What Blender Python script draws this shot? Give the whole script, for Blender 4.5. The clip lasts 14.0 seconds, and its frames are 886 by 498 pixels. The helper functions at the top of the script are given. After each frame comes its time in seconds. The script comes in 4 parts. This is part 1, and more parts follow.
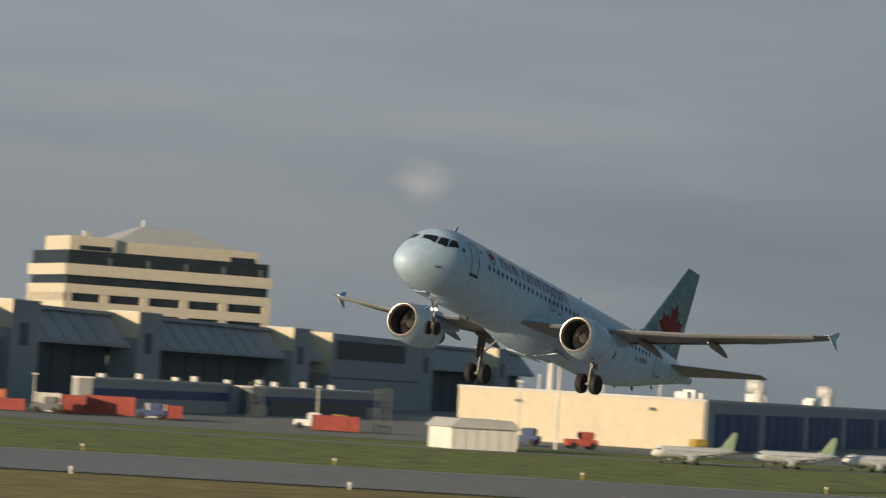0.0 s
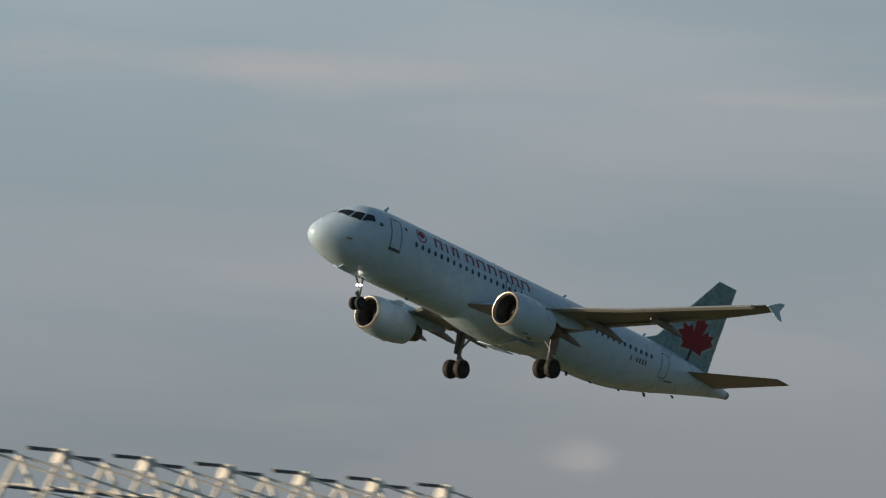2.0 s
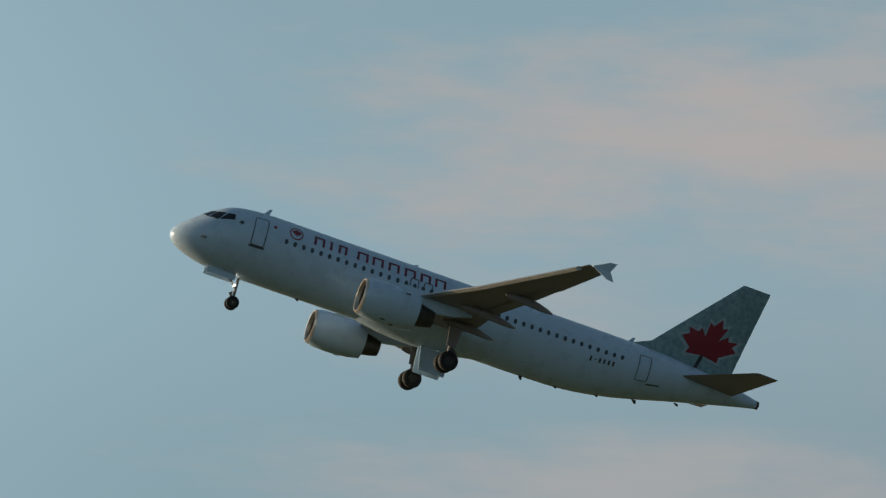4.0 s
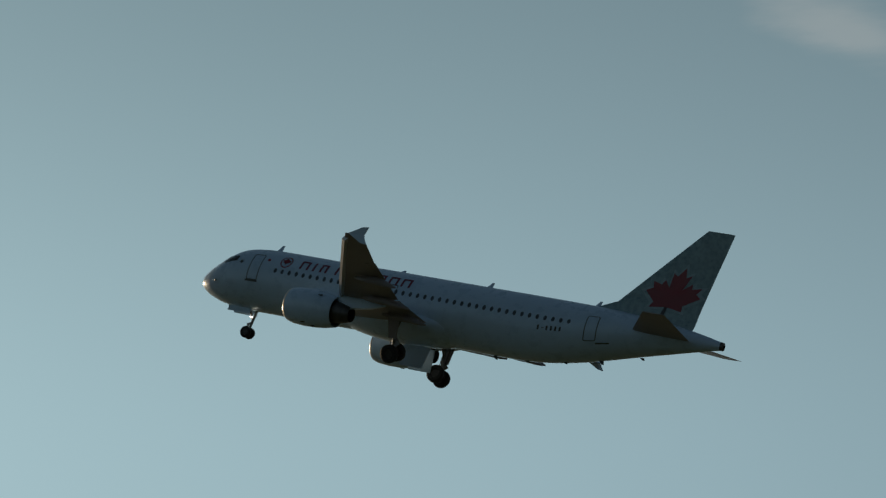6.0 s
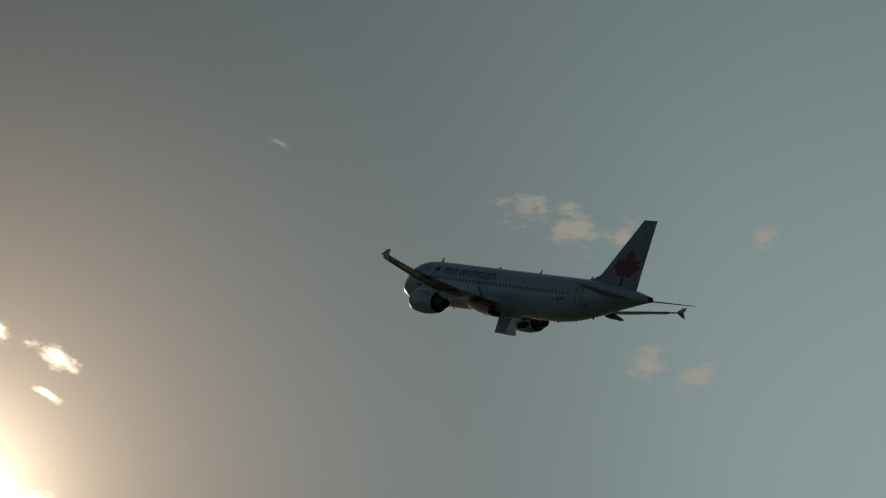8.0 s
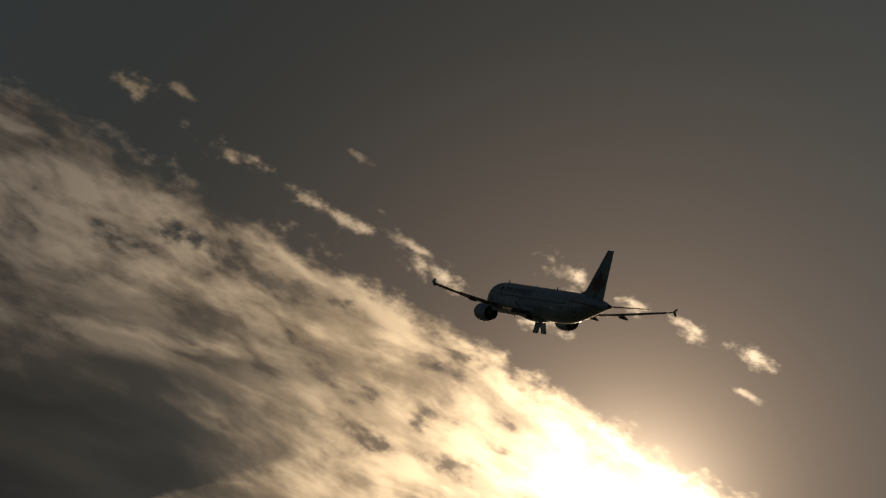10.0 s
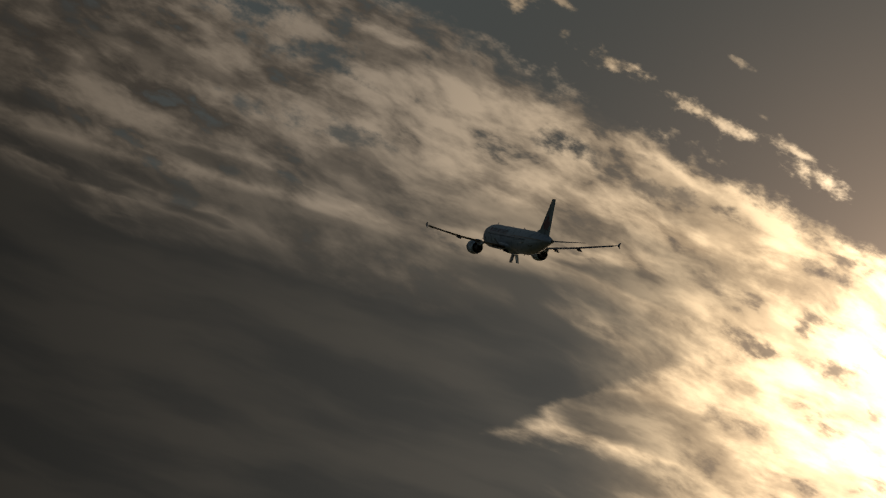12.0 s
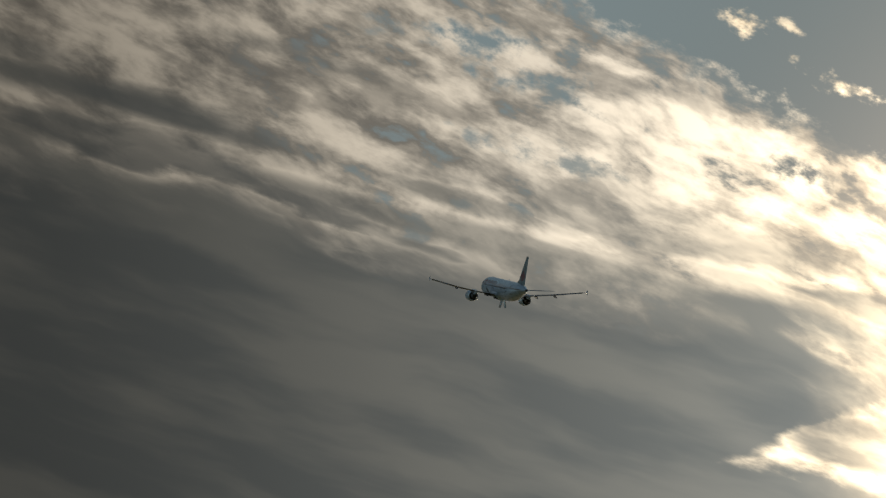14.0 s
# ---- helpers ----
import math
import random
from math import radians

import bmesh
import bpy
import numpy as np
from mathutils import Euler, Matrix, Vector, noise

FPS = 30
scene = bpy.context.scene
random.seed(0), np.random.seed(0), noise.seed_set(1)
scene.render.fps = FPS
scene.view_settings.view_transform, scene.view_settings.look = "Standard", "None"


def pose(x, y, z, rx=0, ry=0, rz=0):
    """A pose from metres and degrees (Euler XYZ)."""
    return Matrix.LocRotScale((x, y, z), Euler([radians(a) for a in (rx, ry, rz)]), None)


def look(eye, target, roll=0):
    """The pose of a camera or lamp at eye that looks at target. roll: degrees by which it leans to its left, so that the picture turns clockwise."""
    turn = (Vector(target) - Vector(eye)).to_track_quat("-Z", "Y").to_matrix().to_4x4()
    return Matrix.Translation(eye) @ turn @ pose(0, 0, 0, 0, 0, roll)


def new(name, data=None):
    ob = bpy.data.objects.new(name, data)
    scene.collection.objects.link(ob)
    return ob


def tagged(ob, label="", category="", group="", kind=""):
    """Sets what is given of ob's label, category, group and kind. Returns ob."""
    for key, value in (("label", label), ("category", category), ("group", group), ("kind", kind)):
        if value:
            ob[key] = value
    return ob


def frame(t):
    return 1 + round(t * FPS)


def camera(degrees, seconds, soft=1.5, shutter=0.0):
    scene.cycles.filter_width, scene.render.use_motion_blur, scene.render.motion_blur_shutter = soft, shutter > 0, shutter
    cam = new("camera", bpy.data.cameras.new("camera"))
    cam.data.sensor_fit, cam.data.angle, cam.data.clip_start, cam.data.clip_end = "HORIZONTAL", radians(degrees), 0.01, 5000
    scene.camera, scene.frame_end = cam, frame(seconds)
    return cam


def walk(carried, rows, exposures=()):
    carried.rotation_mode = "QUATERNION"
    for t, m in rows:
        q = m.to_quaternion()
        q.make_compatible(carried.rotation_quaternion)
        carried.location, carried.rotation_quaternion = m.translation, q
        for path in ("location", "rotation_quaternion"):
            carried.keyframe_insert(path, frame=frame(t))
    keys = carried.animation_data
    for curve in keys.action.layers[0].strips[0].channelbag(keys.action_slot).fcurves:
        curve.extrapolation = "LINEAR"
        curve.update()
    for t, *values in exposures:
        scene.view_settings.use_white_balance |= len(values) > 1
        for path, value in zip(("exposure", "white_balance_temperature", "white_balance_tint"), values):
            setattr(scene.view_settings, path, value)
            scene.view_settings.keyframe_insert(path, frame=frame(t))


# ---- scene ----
# ---- camera and its way ----
cam = camera(16.224, 14.0, soft=1.25, shutter=0.25)
EXPOSURES = ((0, 0.05, 6500, 10), (3.5, 0.05, 6500, 10), (4.6, -0.3, 6500, 10), (6, -1.1, 6500, 10), (7.2, -1.45, 6500, 10), (8.2, -2.1, 7200, 13),
             (9.3, -2.88, 7500, 18), (10, -3.18, 7800, 19), (10.5, -3.46, 8000, 20), (11, -3.4, 8100, 20), (11.5, -3.0, 8000, 19),
             (12, -2.38, 7900, 18), (12.5, -1.9, 7700, 16), (13, -1.2, 7600, 15), (13.5, -0.72, 7300, 13), (14, -0.52, 7100, 12))
CAM_ROWS = (
    (0, 75, -5.67, 2.42, 3.51),
    (0.5, 56, 0.00, 3.06, 3.60),
    (1, 37, 6.39, 4.35, 3.53),
    (1.5, 18, 13.06, 5.43, 2.60),
    (2, 5, 20.65, 6.75, 2.75),
    (2.5, 0, 28.55, 7.32, 3.21),
    (3, 0, 36.61, 8.54, 2.80),
    (3.5, 0, 44.07, 9.55, 2.19),
    (4, 0, 52.34, 10.93, 1.66),
    (4.5, 0, 62.08, 12.71, 1.21),
    (5, 0, 73.24, 14.44, 0.89),
    (5.5, 0, 84.88, 15.59, 0.76),
    (6, 0, 95.40, 15.79, 0.88),
    (6.5, 0, 104.30, 15.28, 1.25),
    (7, 0, 111.79, 15.03, 1.22),
    (7.5, 0, 117.75, 14.87, 1.23),
    (8, 0, 122.44, 14.85, 1.30),
    (8.5, 0, 126.29, 14.87, 1.41),
    (9, 0, 129.63, 14.86, 1.56),
    (9.5, 0, 132.72, 14.72, 1.73),
    (10, 0, 135.59, 14.48, 1.93),
    (10.5, 0, 137.64, 13.51, 2.53),
    (11, 0, 139.54, 12.96, 2.64),
    (11.5, 0, 141.21, 12.48, 2.74),
    (12, 0, 142.76, 12.51, 2.66),
    (12.5, 0, 144.06, 12.49, 2.69),
    (13, 0, 145.25, 12.75, 2.90),
    (13.5, 0, 146.11, 12.87, 2.89),
    (14, 0, 147.17, 12.90, 2.40),
)
walk(cam, [(t, pose(0, y, 6, 90 + pitch, 0, yaw) @ pose(0, 0, 0, 0, 0, roll)) for t, y, yaw, pitch, roll in CAM_ROWS],
     EXPOSURES)

# ---- sky and sun ----
SUN_YAW, SUN_UP = 132.0, 9.6
sun_way = Vector((-math.sin(radians(SUN_YAW)) * math.cos(radians(SUN_UP)),
                  math.cos(radians(SUN_YAW)) * math.cos(radians(SUN_UP)), math.sin(radians(SUN_UP))))
sun = new("sun", bpy.data.lights.new("sun", "SUN"))
sun.data.energy, sun.data.angle, sun.data.color = 4.2, radians(0.6), (1.0, 0.78, 0.52)
sun.matrix_world = look((0, 0, 100), Vector((0, 0, 100)) - sun_way)


class Nodes:
    """Short hand for node trees."""

    def __init__(self, tree):
        self.tree = tree
        tree.nodes.clear()

    def put(self, kind, inputs=(), **settings):
        node = self.tree.nodes.new(kind)
        for key, value in settings.items():
            setattr(node, key, value)
        for key, value in dict(inputs).items():
            if isinstance(value, bpy.types.NodeSocket):
                self.tree.links.new(value, node.inputs[key])
            else:
                node.inputs[key].default_value = value
        return node

    def math(self, op, a, b=0.0, c=0.0, clamp=False):
        return self.put("ShaderNodeMath", {0: a, 1: b, 2: c}, operation=op, use_clamp=clamp).outputs[0]

    def dot(self, a, vector):
        return self.put("ShaderNodeVectorMath", {0: a, 1: tuple(vector)}, operation="DOT_PRODUCT").outputs["Value"]

    def ramp(self, value, low, high, out_low=0.0, out_high=1.0):
        return self.put("ShaderNodeMapRange", {"Value": value, "From Min": low, "From Max": high, "To Min": out_low,
                                               "To Max": out_high}, interpolation_type="SMOOTHSTEP").outputs[0]

    def combine(self, x, y, z=0.0):
        return self.put("ShaderNodeCombineXYZ", {0: x, 1: y, 2: z}).outputs[0]

    def noise(self, vector, scale, detail=5.0, rough=0.55, warp=0.0):
        return self.put("ShaderNodeTexNoise", {"Vector": vector, "Scale": scale, "Detail": detail, "Roughness": rough,
                                               "Distortion": warp}).outputs[0]

    def mix(self, factor, a, b):
        node = self.tree.nodes.new("ShaderNodeMix")
        node.data_type = "RGBA"
        for key, value in ((0, factor), (6, a), (7, b)):
            if isinstance(value, bpy.types.NodeSocket):
                self.tree.links.new(value, node.inputs[key])
            else:
                node.inputs[key].default_value = (*value, 1.0) if isinstance(value, tuple) and len(value) == 3 else value
        return node.outputs[2]


world = bpy.data.worlds.new("sky")
scene.world = world
world.use_nodes = True
n = Nodes(world.node_tree)
way = n.put("ShaderNodeTexCoord").outputs["Generated"]
sky = n.put("ShaderNodeTexSky", sky_type="NISHITA", sun_disc=False, sun_elevation=radians(SUN_UP),
            sun_rotation=radians(-SUN_YAW), air_density=1.0, dust_density=2.0, ozone_density=1.5)
clear = n.put("ShaderNodeVectorMath", {0: sky.outputs[0], "Scale": 0.05}, operation="SCALE").outputs[0]
# angle from the sun in degrees, and height above the horizon in degrees
from_sun = n.math("MULTIPLY", n.math("ARCCOSINE", n.dot(way, sun_way)), 57.29578)
up = n.math("MULTIPLY", n.math("ARCSINE", n.dot(way, (0, 0, 1))), 57.29578)
heading = n.math("MULTIPLY", n.math("ARCTAN2", n.math("MULTIPLY", n.dot(way, (1, 0, 0)), -1.0), n.dot(way, (0, 1, 0))), 57.29578)
wide = n.math("EXPONENT", n.math("DIVIDE", from_sun, -38.0))
# clear air: the sky's blue, milky with evening haze
haze = n.mix(n.ramp(from_sun, 104.0, 140.0), (0.225, 0.335, 0.395), (0.012, 0.018, 0.026))
clear = n.mix(0.92, clear, haze)
clear = n.mix(n.math("MULTIPLY", n.ramp(up, 9.0, 42.0), 0.92), clear, (0.034, 0.060, 0.092))
clear = n.mix(n.math("MULTIPLY", wide, n.ramp(up, 40.0, 12.0, 0.25, 1.0)), clear, (0.285, 0.41, 0.42))
# brighter evening air low in the north-west, a dimmer haze layer low in the north
west = n.math("MULTIPLY", n.ramp(from_sun, 78.0, 28.0), n.ramp(heading, 142.0, 115.0))
bright = n.math("ADD", 1.0, n.math("MULTIPLY", west, n.ramp(up, 22.0, 11.0, 1.05, 1.85)))
dip = n.math("MULTIPLY", n.ramp(heading, 60.0, 88.0), n.ramp(heading, 119.0, 97.0))
bright = n.math("MULTIPLY", bright, n.math("SUBTRACT", 1.04, n.math("MULTIPLY", dip, 0.18)))
bright = n.math("MULTIPLY", bright, n.math("SUBTRACT", 1.0, n.math("MULTIPLY", n.ramp(from_sun, 16.0, 9.0), 0.2)))
clear = n.put("ShaderNodeVectorMath", {0: clear, "Scale": bright}, operation="SCALE").outputs[0]
ring = n.math("DIVIDE", from_sun, 6.3)
near = n.math("MULTIPLY_ADD", n.math("EXPONENT", n.math("MULTIPLY", n.math("MULTIPLY", ring, ring), -1.0)), 0.40,
              n.math("MULTIPLY", n.math("EXPONENT", n.math("DIVIDE", from_sun, -2.2)), 0.5))
clear = n.mix(near, clear, (3.6, 2.85, 2.1))

# western cloud bank: u to the north, v downwards on a plane square to the middle of the bank
mid_turn = Matrix.Rotation(radians(137.64), 3, "Z") @ Matrix.Rotation(radians(103.51), 3, "X") @ Matrix.Rotation(radians(2.53), 3, "Z")
side, rise, fwd = mid_turn.col[0], mid_turn.col[1], -mid_turn.col[2]
depth = n.math("MAXIMUM", n.dot(way, fwd), 0.2)
u = n.math("ADD", n.math("MULTIPLY", n.math("DIVIDE", n.dot(way, side), depth), 55.0), 7.84)
v = n.math("ADD", n.math("MULTIPLY", n.math("DIVIDE", n.dot(way, rise), depth), -55.0), 4.41)
front = n.ramp(n.dot(way, fwd), 0.55, 0.8)


def turned_axes(degrees):
    """The plane's axes turned to run along and across a drift of cloud."""
    co, si = math.cos(radians(degrees)), math.sin(radians(degrees))
    along = n.math("ADD", n.math("MULTIPLY", u, co), n.math("MULTIPLY", v, si))
    across = n.math("SUBTRACT", n.math("MULTIPLY", v, co), n.math("MULTIPLY", u, si))
    return along, across


def plus(a, b, k=1.0):
    return n.math("MULTIPLY_ADD", b, k, a)


def spots(places, rough_n, amount, angle_axes, degrees, body_at=1.0, soft=0.75):
    """The union of long ragged patches: middle u, v, half length, half width, strength."""
    al, ac = angle_axes
    co, si = math.cos(radians(degrees)), math.sin(radians(degrees))
    union = 0.0
    for u0, v0, rl, rw, power in places:
        da = n.math("DIVIDE", n.math("SUBTRACT", al, u0 * co + v0 * si), rl)
        dc = n.math("DIVIDE", n.math("SUBTRACT", ac, v0 * co - u0 * si), rw)
        away = n.math("SQRT", n.math("ADD", n.math("MULTIPLY", da, da), n.math("MULTIPLY", dc, dc)))
        body = n.ramp(n.math("MULTIPLY_ADD", n.math("SUBTRACT", rough_n, 0.5), amount, n.math("SUBTRACT", body_at, n.math("MULTIPLY", away, body_at))), 0.0, soft)
        union = n.math("MAXIMUM", union, n.math("MULTIPLY", body, power))
    return union


steep, flat = turned_axes(29), turned_axes(19)
warp = n.math("SUBTRACT", n.noise(n.combine(n.math("MULTIPLY", u, 0.35), n.math("MULTIPLY", v, 0.45), 3.0), 1.0, 3.0), 0.5)
q1 = plus(steep[1], warp, 0.55)
q2 = plus(flat[1], warp, 0.7)
curl_n = n.noise(n.combine(n.math("MULTIPLY", steep[0], 0.66), n.math("MULTIPLY", q1, 1.45), 1.0), 1.25, 8.0, 0.57)
drift_n = n.noise(n.combine(n.math("MULTIPLY", steep[0], 0.24), n.math("MULTIPLY", q1, 1.15), 6.0), 1.25, 6.0, 0.52)
band_n = n.noise(n.combine(n.math("MULTIPLY", flat[0], 0.16), n.math("MULTIPLY", q2, 0.85), 2.0), 1.25, 4.0, 0.45)
ragged_n = n.noise(n.combine(n.math("MULTIPLY", steep[0], 1.2), n.math("MULTIPLY", steep[1], 1.9), 9.0), 1.6, 9.0, 0.62)
# upper edge: a slope from the upper south to the sun, ragged
edge_v = n.math("MULTIPLY_ADD", n.math("SUBTRACT", u, 2.77), 0.572, 0.92)
over = n.math("SUBTRACT", v, edge_v)
over = plus(over, n.math("SUBTRACT", ragged_n, 0.5), 1.5)
over = plus(over, n.math("SUBTRACT", drift_n, 0.5), 0.8)
inside = n.ramp(over, -0.15, 0.38)
# openings in the bright upper part
holes = spots(((-0.3, 0.75, 1.5, 0.38, 1.0), (0.7, 1.6, 1.4, 0.30, 1.0), (-0.1, 2.55, 0.8, 0.22, 0.8), (1.4, 3.05, 0.9, 0.24, 0.9),
               (5.6, 3.45, 1.1, 0.28, 1.0), (6.7, 4.1, 1.0, 0.26, 0.8), (9.8, 5.7, 0.6, 0.18, 1.0), (9.9, 7.35, 0.8, 0.26, 0.9),
               (8.1, 8.35, 0.7, 0.22, 0.8), (11.9, 5.3, 0.8, 0.3, 0.9), (7.6, 5.75, 1.0, 0.16, 0.7), (-2.2, 0.2, 1.0, 0.25, 0.7)),
              ragged_n, 3.6, flat, 19, 0.75, 1.0)
gap = n.math("MULTIPLY", n.math("MAXIMUM", holes, n.math("MULTIPLY", n.ramp(curl_n, 0.43, 0.33), 0.8)), n.ramp(u, -6.0, -1.5))
# thick shaded part: under a bowed upper limit, parted by a bright tongue that opens to the sun
limit_v = n.math("MULTIPLY_ADD", u, 0.235, 4.75)
limit_v = plus(limit_v, n.math("MULTIPLY", n.math("ADD", u, 1.0), n.math("ADD", u, 1.0)), -0.0065)
below = n.math("SUBTRACT", v, limit_v)
below = plus(below, n.math("SUBTRACT", band_n, 0.5), 2.6)
below = plus(below, n.math("SUBTRACT", drift_n, 0.5), 1.2)
thick = n.ramp(below, -0.75, 0.75)
du = n.math("SUBTRACT", u, 3.84)
dv = n.math("SUBTRACT", v, 8.38)
tongue = n.math("MINIMUM", n.math("MULTIPLY_ADD", du, 0.40, dv), n.math("SUBTRACT", n.math("MULTIPLY", du, 0.235), dv))
tongue = plus(tongue, n.math("SUBTRACT", drift_n, 0.5), 1.0)
tongue = n.ramp(plus(tongue, n.math("SUBTRACT", curl_n, 0.5), 0.6), -0.12, 0.35)
tongue = n.math("MAXIMUM", tongue, n.ramp(plus(u, n.math("SUBTRACT", drift_n, 0.5), 9.0), 5.2, 10.5))
thick = n.math("MULTIPLY", thick, n.math("SUBTRACT", 1.0, n.math("MULTIPLY", tongue, n.ramp(u, 3.0, 4.5))))
# long shaded streaks above the thick part
shade = spots(((-6.6, 1.6, 4.2, 0.42, 0.95), (-8.0, 2.15, 3.0, 0.30, 0.7), (-3.6, 3.35, 4.0, 0.33, 0.75), (-0.8, 3.55, 2.6, 0.24, 0.6),
               (0.9, 4.7, 3.4, 0.30, 0.7), (4.6, 5.35, 2.6, 0.26, 0.5), (-9.5, 0.2, 3.2, 0.4, 0.6), (-3.4, 0.9, 2.2, 0.2, 0.4)),
              band_n, 2.2, flat, 19)
glints = spots(((-8.0, 2.62, 2.2, 0.20, 0.8), (-4.9, 3.35, 1.5, 0.26, 0.9), (-3.2, 4.05, 1.8, 0.16, 0.6), (4.3, 5.85, 2.0, 0.14, 0.5),
                (2.2, 6.35, 1.6, 0.12, 0.4)), curl_n, 2.0, flat, 19)
near_thick = n.ramp(below, -2.6, -0.4)
shade = n.math("MAXIMUM", shade, n.math("MULTIPLY", near_thick, n.ramp(band_n, 0.56, 0.40, 0.0, 0.85)))
shade = n.math("MAXIMUM", n.math("SUBTRACT", shade, glints), 0.0)
thick = n.math("MAXIMUM", n.math("MULTIPLY", n.math("MAXIMUM", shade, thick), n.ramp(from_sun, 4.0, 8.5)), 0.0)
cover = n.math("SUBTRACT", 1.0, n.math("MULTIPLY", gap, n.math("SUBTRACT", 1.0, thick)))
bank = n.math("MULTIPLY", n.math("MULTIPLY", inside, cover), front)
# loose scraps beyond the edge
scraps = spots(((4.42, 0.66, 0.42, 0.24, 1.0), (5.2, 0.78, 0.35, 0.12, 0.7), (5.2, 1.3, 0.15, 0.1, 0.6), (6.1, 1.87, 0.68, 0.20, 1.0), (7.55, 2.75, 0.75, 0.16, 0.9),
                (8.3, 3.12, 0.35, 0.15, 0.9), (9.2, 3.45, 0.7, 0.12, 0.8), (9.6, 3.95, 0.7, 0.24, 1.0), (11.95, 4.0, 0.62, 0.24, 1.0),
                (13.2, 4.55, 0.42, 0.20, 1.0), (14.2, 4.95, 0.62, 0.17, 0.9), (15.3, 5.5, 0.55, 0.15, 0.9), (11.6, 4.9, 0.6, 0.3, 0.8),
                (8.35, 1.95, 0.32, 0.08, 0.5), (8.7, 2.9, 0.16, 0.06, 0.5), (15.1, 6.12, 0.35, 0.07, 0.6), (19.2, 1.5, 0.2, 0.06, 0.4)),
               ragged_n, 3.2, steep, 29, 0.72, 0.9)
scraps = n.math("MULTIPLY", scraps, front)
puffy = n.math("ADD", n.math("MULTIPLY", curl_n, 0.62), n.math("MULTIPLY", drift_n, 0.38))
lump_n = n.noise(n.combine(n.math("MULTIPLY", steep[0], 0.42), n.math("MULTIPLY", q1, 1.25), 12.0), 1.3, 5.0, 0.55)
lit = n.math("MULTIPLY", n.ramp(puffy, 0.37, 0.60), n.ramp(lump_n, 0.36, 0.52, 0.42, 1.0))
white = n.mix(lit, n.mix(n.ramp(from_sun, 5.0, 13.0), (0.36, 0.29, 0.20), (0.24, 0.235, 0.215)),
              n.mix(n.ramp(from_sun, 4.0, 15.0), (1.06, 0.87, 0.58), (0.92, 0.86, 0.74)))
grey = n.mix(n.ramp(band_n, 0.38, 0.64), (0.075, 0.085, 0.087), (0.112, 0.119, 0.114))
sunlit = n.math("MULTIPLY_ADD", n.math("EXPONENT", n.math("DIVIDE", from_sun, -3.9)), 27.0, 0.60)
sunlit = n.math("MULTIPLY", sunlit, n.ramp(u, -10.0, -1.0, 0.55, 1.0))
behind = n.math("MULTIPLY_ADD", n.math("EXPONENT", n.math("DIVIDE", from_sun, -5.0)), 11.0, n.ramp(u, -10.0, 5.0, 0.60, 1.6))
bright_part = n.put("ShaderNodeVectorMath", {0: white, "Scale": sunlit}, operation="SCALE").outputs[0]
grey_part = n.put("ShaderNodeVectorMath", {0: grey, "Scale": behind}, operation="SCALE").outputs[0]
bank_light = n.mix(thick, bright_part, grey_part)
scrap_light = n.put("ShaderNodeVectorMath", {0: (1.0, 0.85, 0.62), "Scale": n.math("MULTIPLY", sunlit, n.ramp(ragged_n, 0.35, 0.65, 0.5, 1.0))}, operation="SCALE").outputs[0]

# northern veil: thin grey-mauve layers that thin out to the west
yaw_cut = n.math("SUBTRACT", n.dot(way, (-math.sin(radians(-4)), math.cos(radians(-4)), 0)), 0.0)
level = n.combine(n.math("MULTIPLY", n.dot(way, (1, 0.2, 0)), 2.2), n.math("MULTIPLY", n.dot(way, (0, 1, 0)), 1.0),
                  n.math("MULTIPLY", n.dot(way, (0.03, 0, 1)), 13.0))
veil_n = n.noise(level, 1.5, 5.0, 0.5, 0.15)
veil = n.math("MULTIPLY", n.ramp(yaw_cut, 0.50, 0.92), n.ramp(veil_n, 0.30, 0.56, 0.86, 1.0))
veil = n.math("MULTIPLY", veil, n.ramp(up, 18.0, 6.0, 0.3, 1.0))
veil_colour = n.mix(n.ramp(veil_n, 0.42, 0.66), (0.250, 0.290, 0.314), (0.300, 0.322, 0.340))
dusk = n.put("ShaderNodeVectorMath", {0: clear, 1: (0.78, 0.75, 0.79)}, operation="MULTIPLY").outputs[0]
clear = n.mix(n.ramp(n.dot(way, fwd), 0.90, 0.97), clear, dusk)
total = n.mix(veil, clear, veil_colour)
total = n.put("ShaderNodeVectorMath", {0: total, "Scale": n.math("MULTIPLY", n.ramp(up, 2.2, 6.5, 0.84, 1.03), n.ramp(up, 6.0, 11.0, 1.0, 1.12))}, operation="SCALE").outputs[0]
# a few small bright puffs between the veil and the bank
puff_n = n.noise(n.combine(n.math("MULTIPLY", heading, 1.3), n.math("MULTIPLY", up, 2.2), 2.0), 1.3, 8.0, 0.7)
puff = 0.0
for yaw, lift, size in ((119.9, 15.3, 0.9), (119.0, 15.2, 0.7), (121.0, 15.6, 0.9), (116.4, 15.1, 0.4), (118.4, 12.8, 0.75), (117.6, 12.65, 0.7)):
    y0, e0 = radians(yaw), radians(lift)
    there = (-math.sin(y0) * math.cos(e0), math.cos(y0) * math.cos(e0), math.sin(e0))
    away = n.math("DIVIDE", n.math("MULTIPLY", n.math("ARCCOSINE", n.math("MINIMUM", n.dot(way, there), 1.0)), 57.29578), size * 0.8)
    puff = n.math("MAXIMUM", puff, n.ramp(n.math("SUBTRACT", n.math("MULTIPLY", puff_n, 4.0), away), 1.3, 2.1))
total = n.mix(n.math("MULTIPLY", puff, 0.75), total, (1.25, 1.20, 1.06))
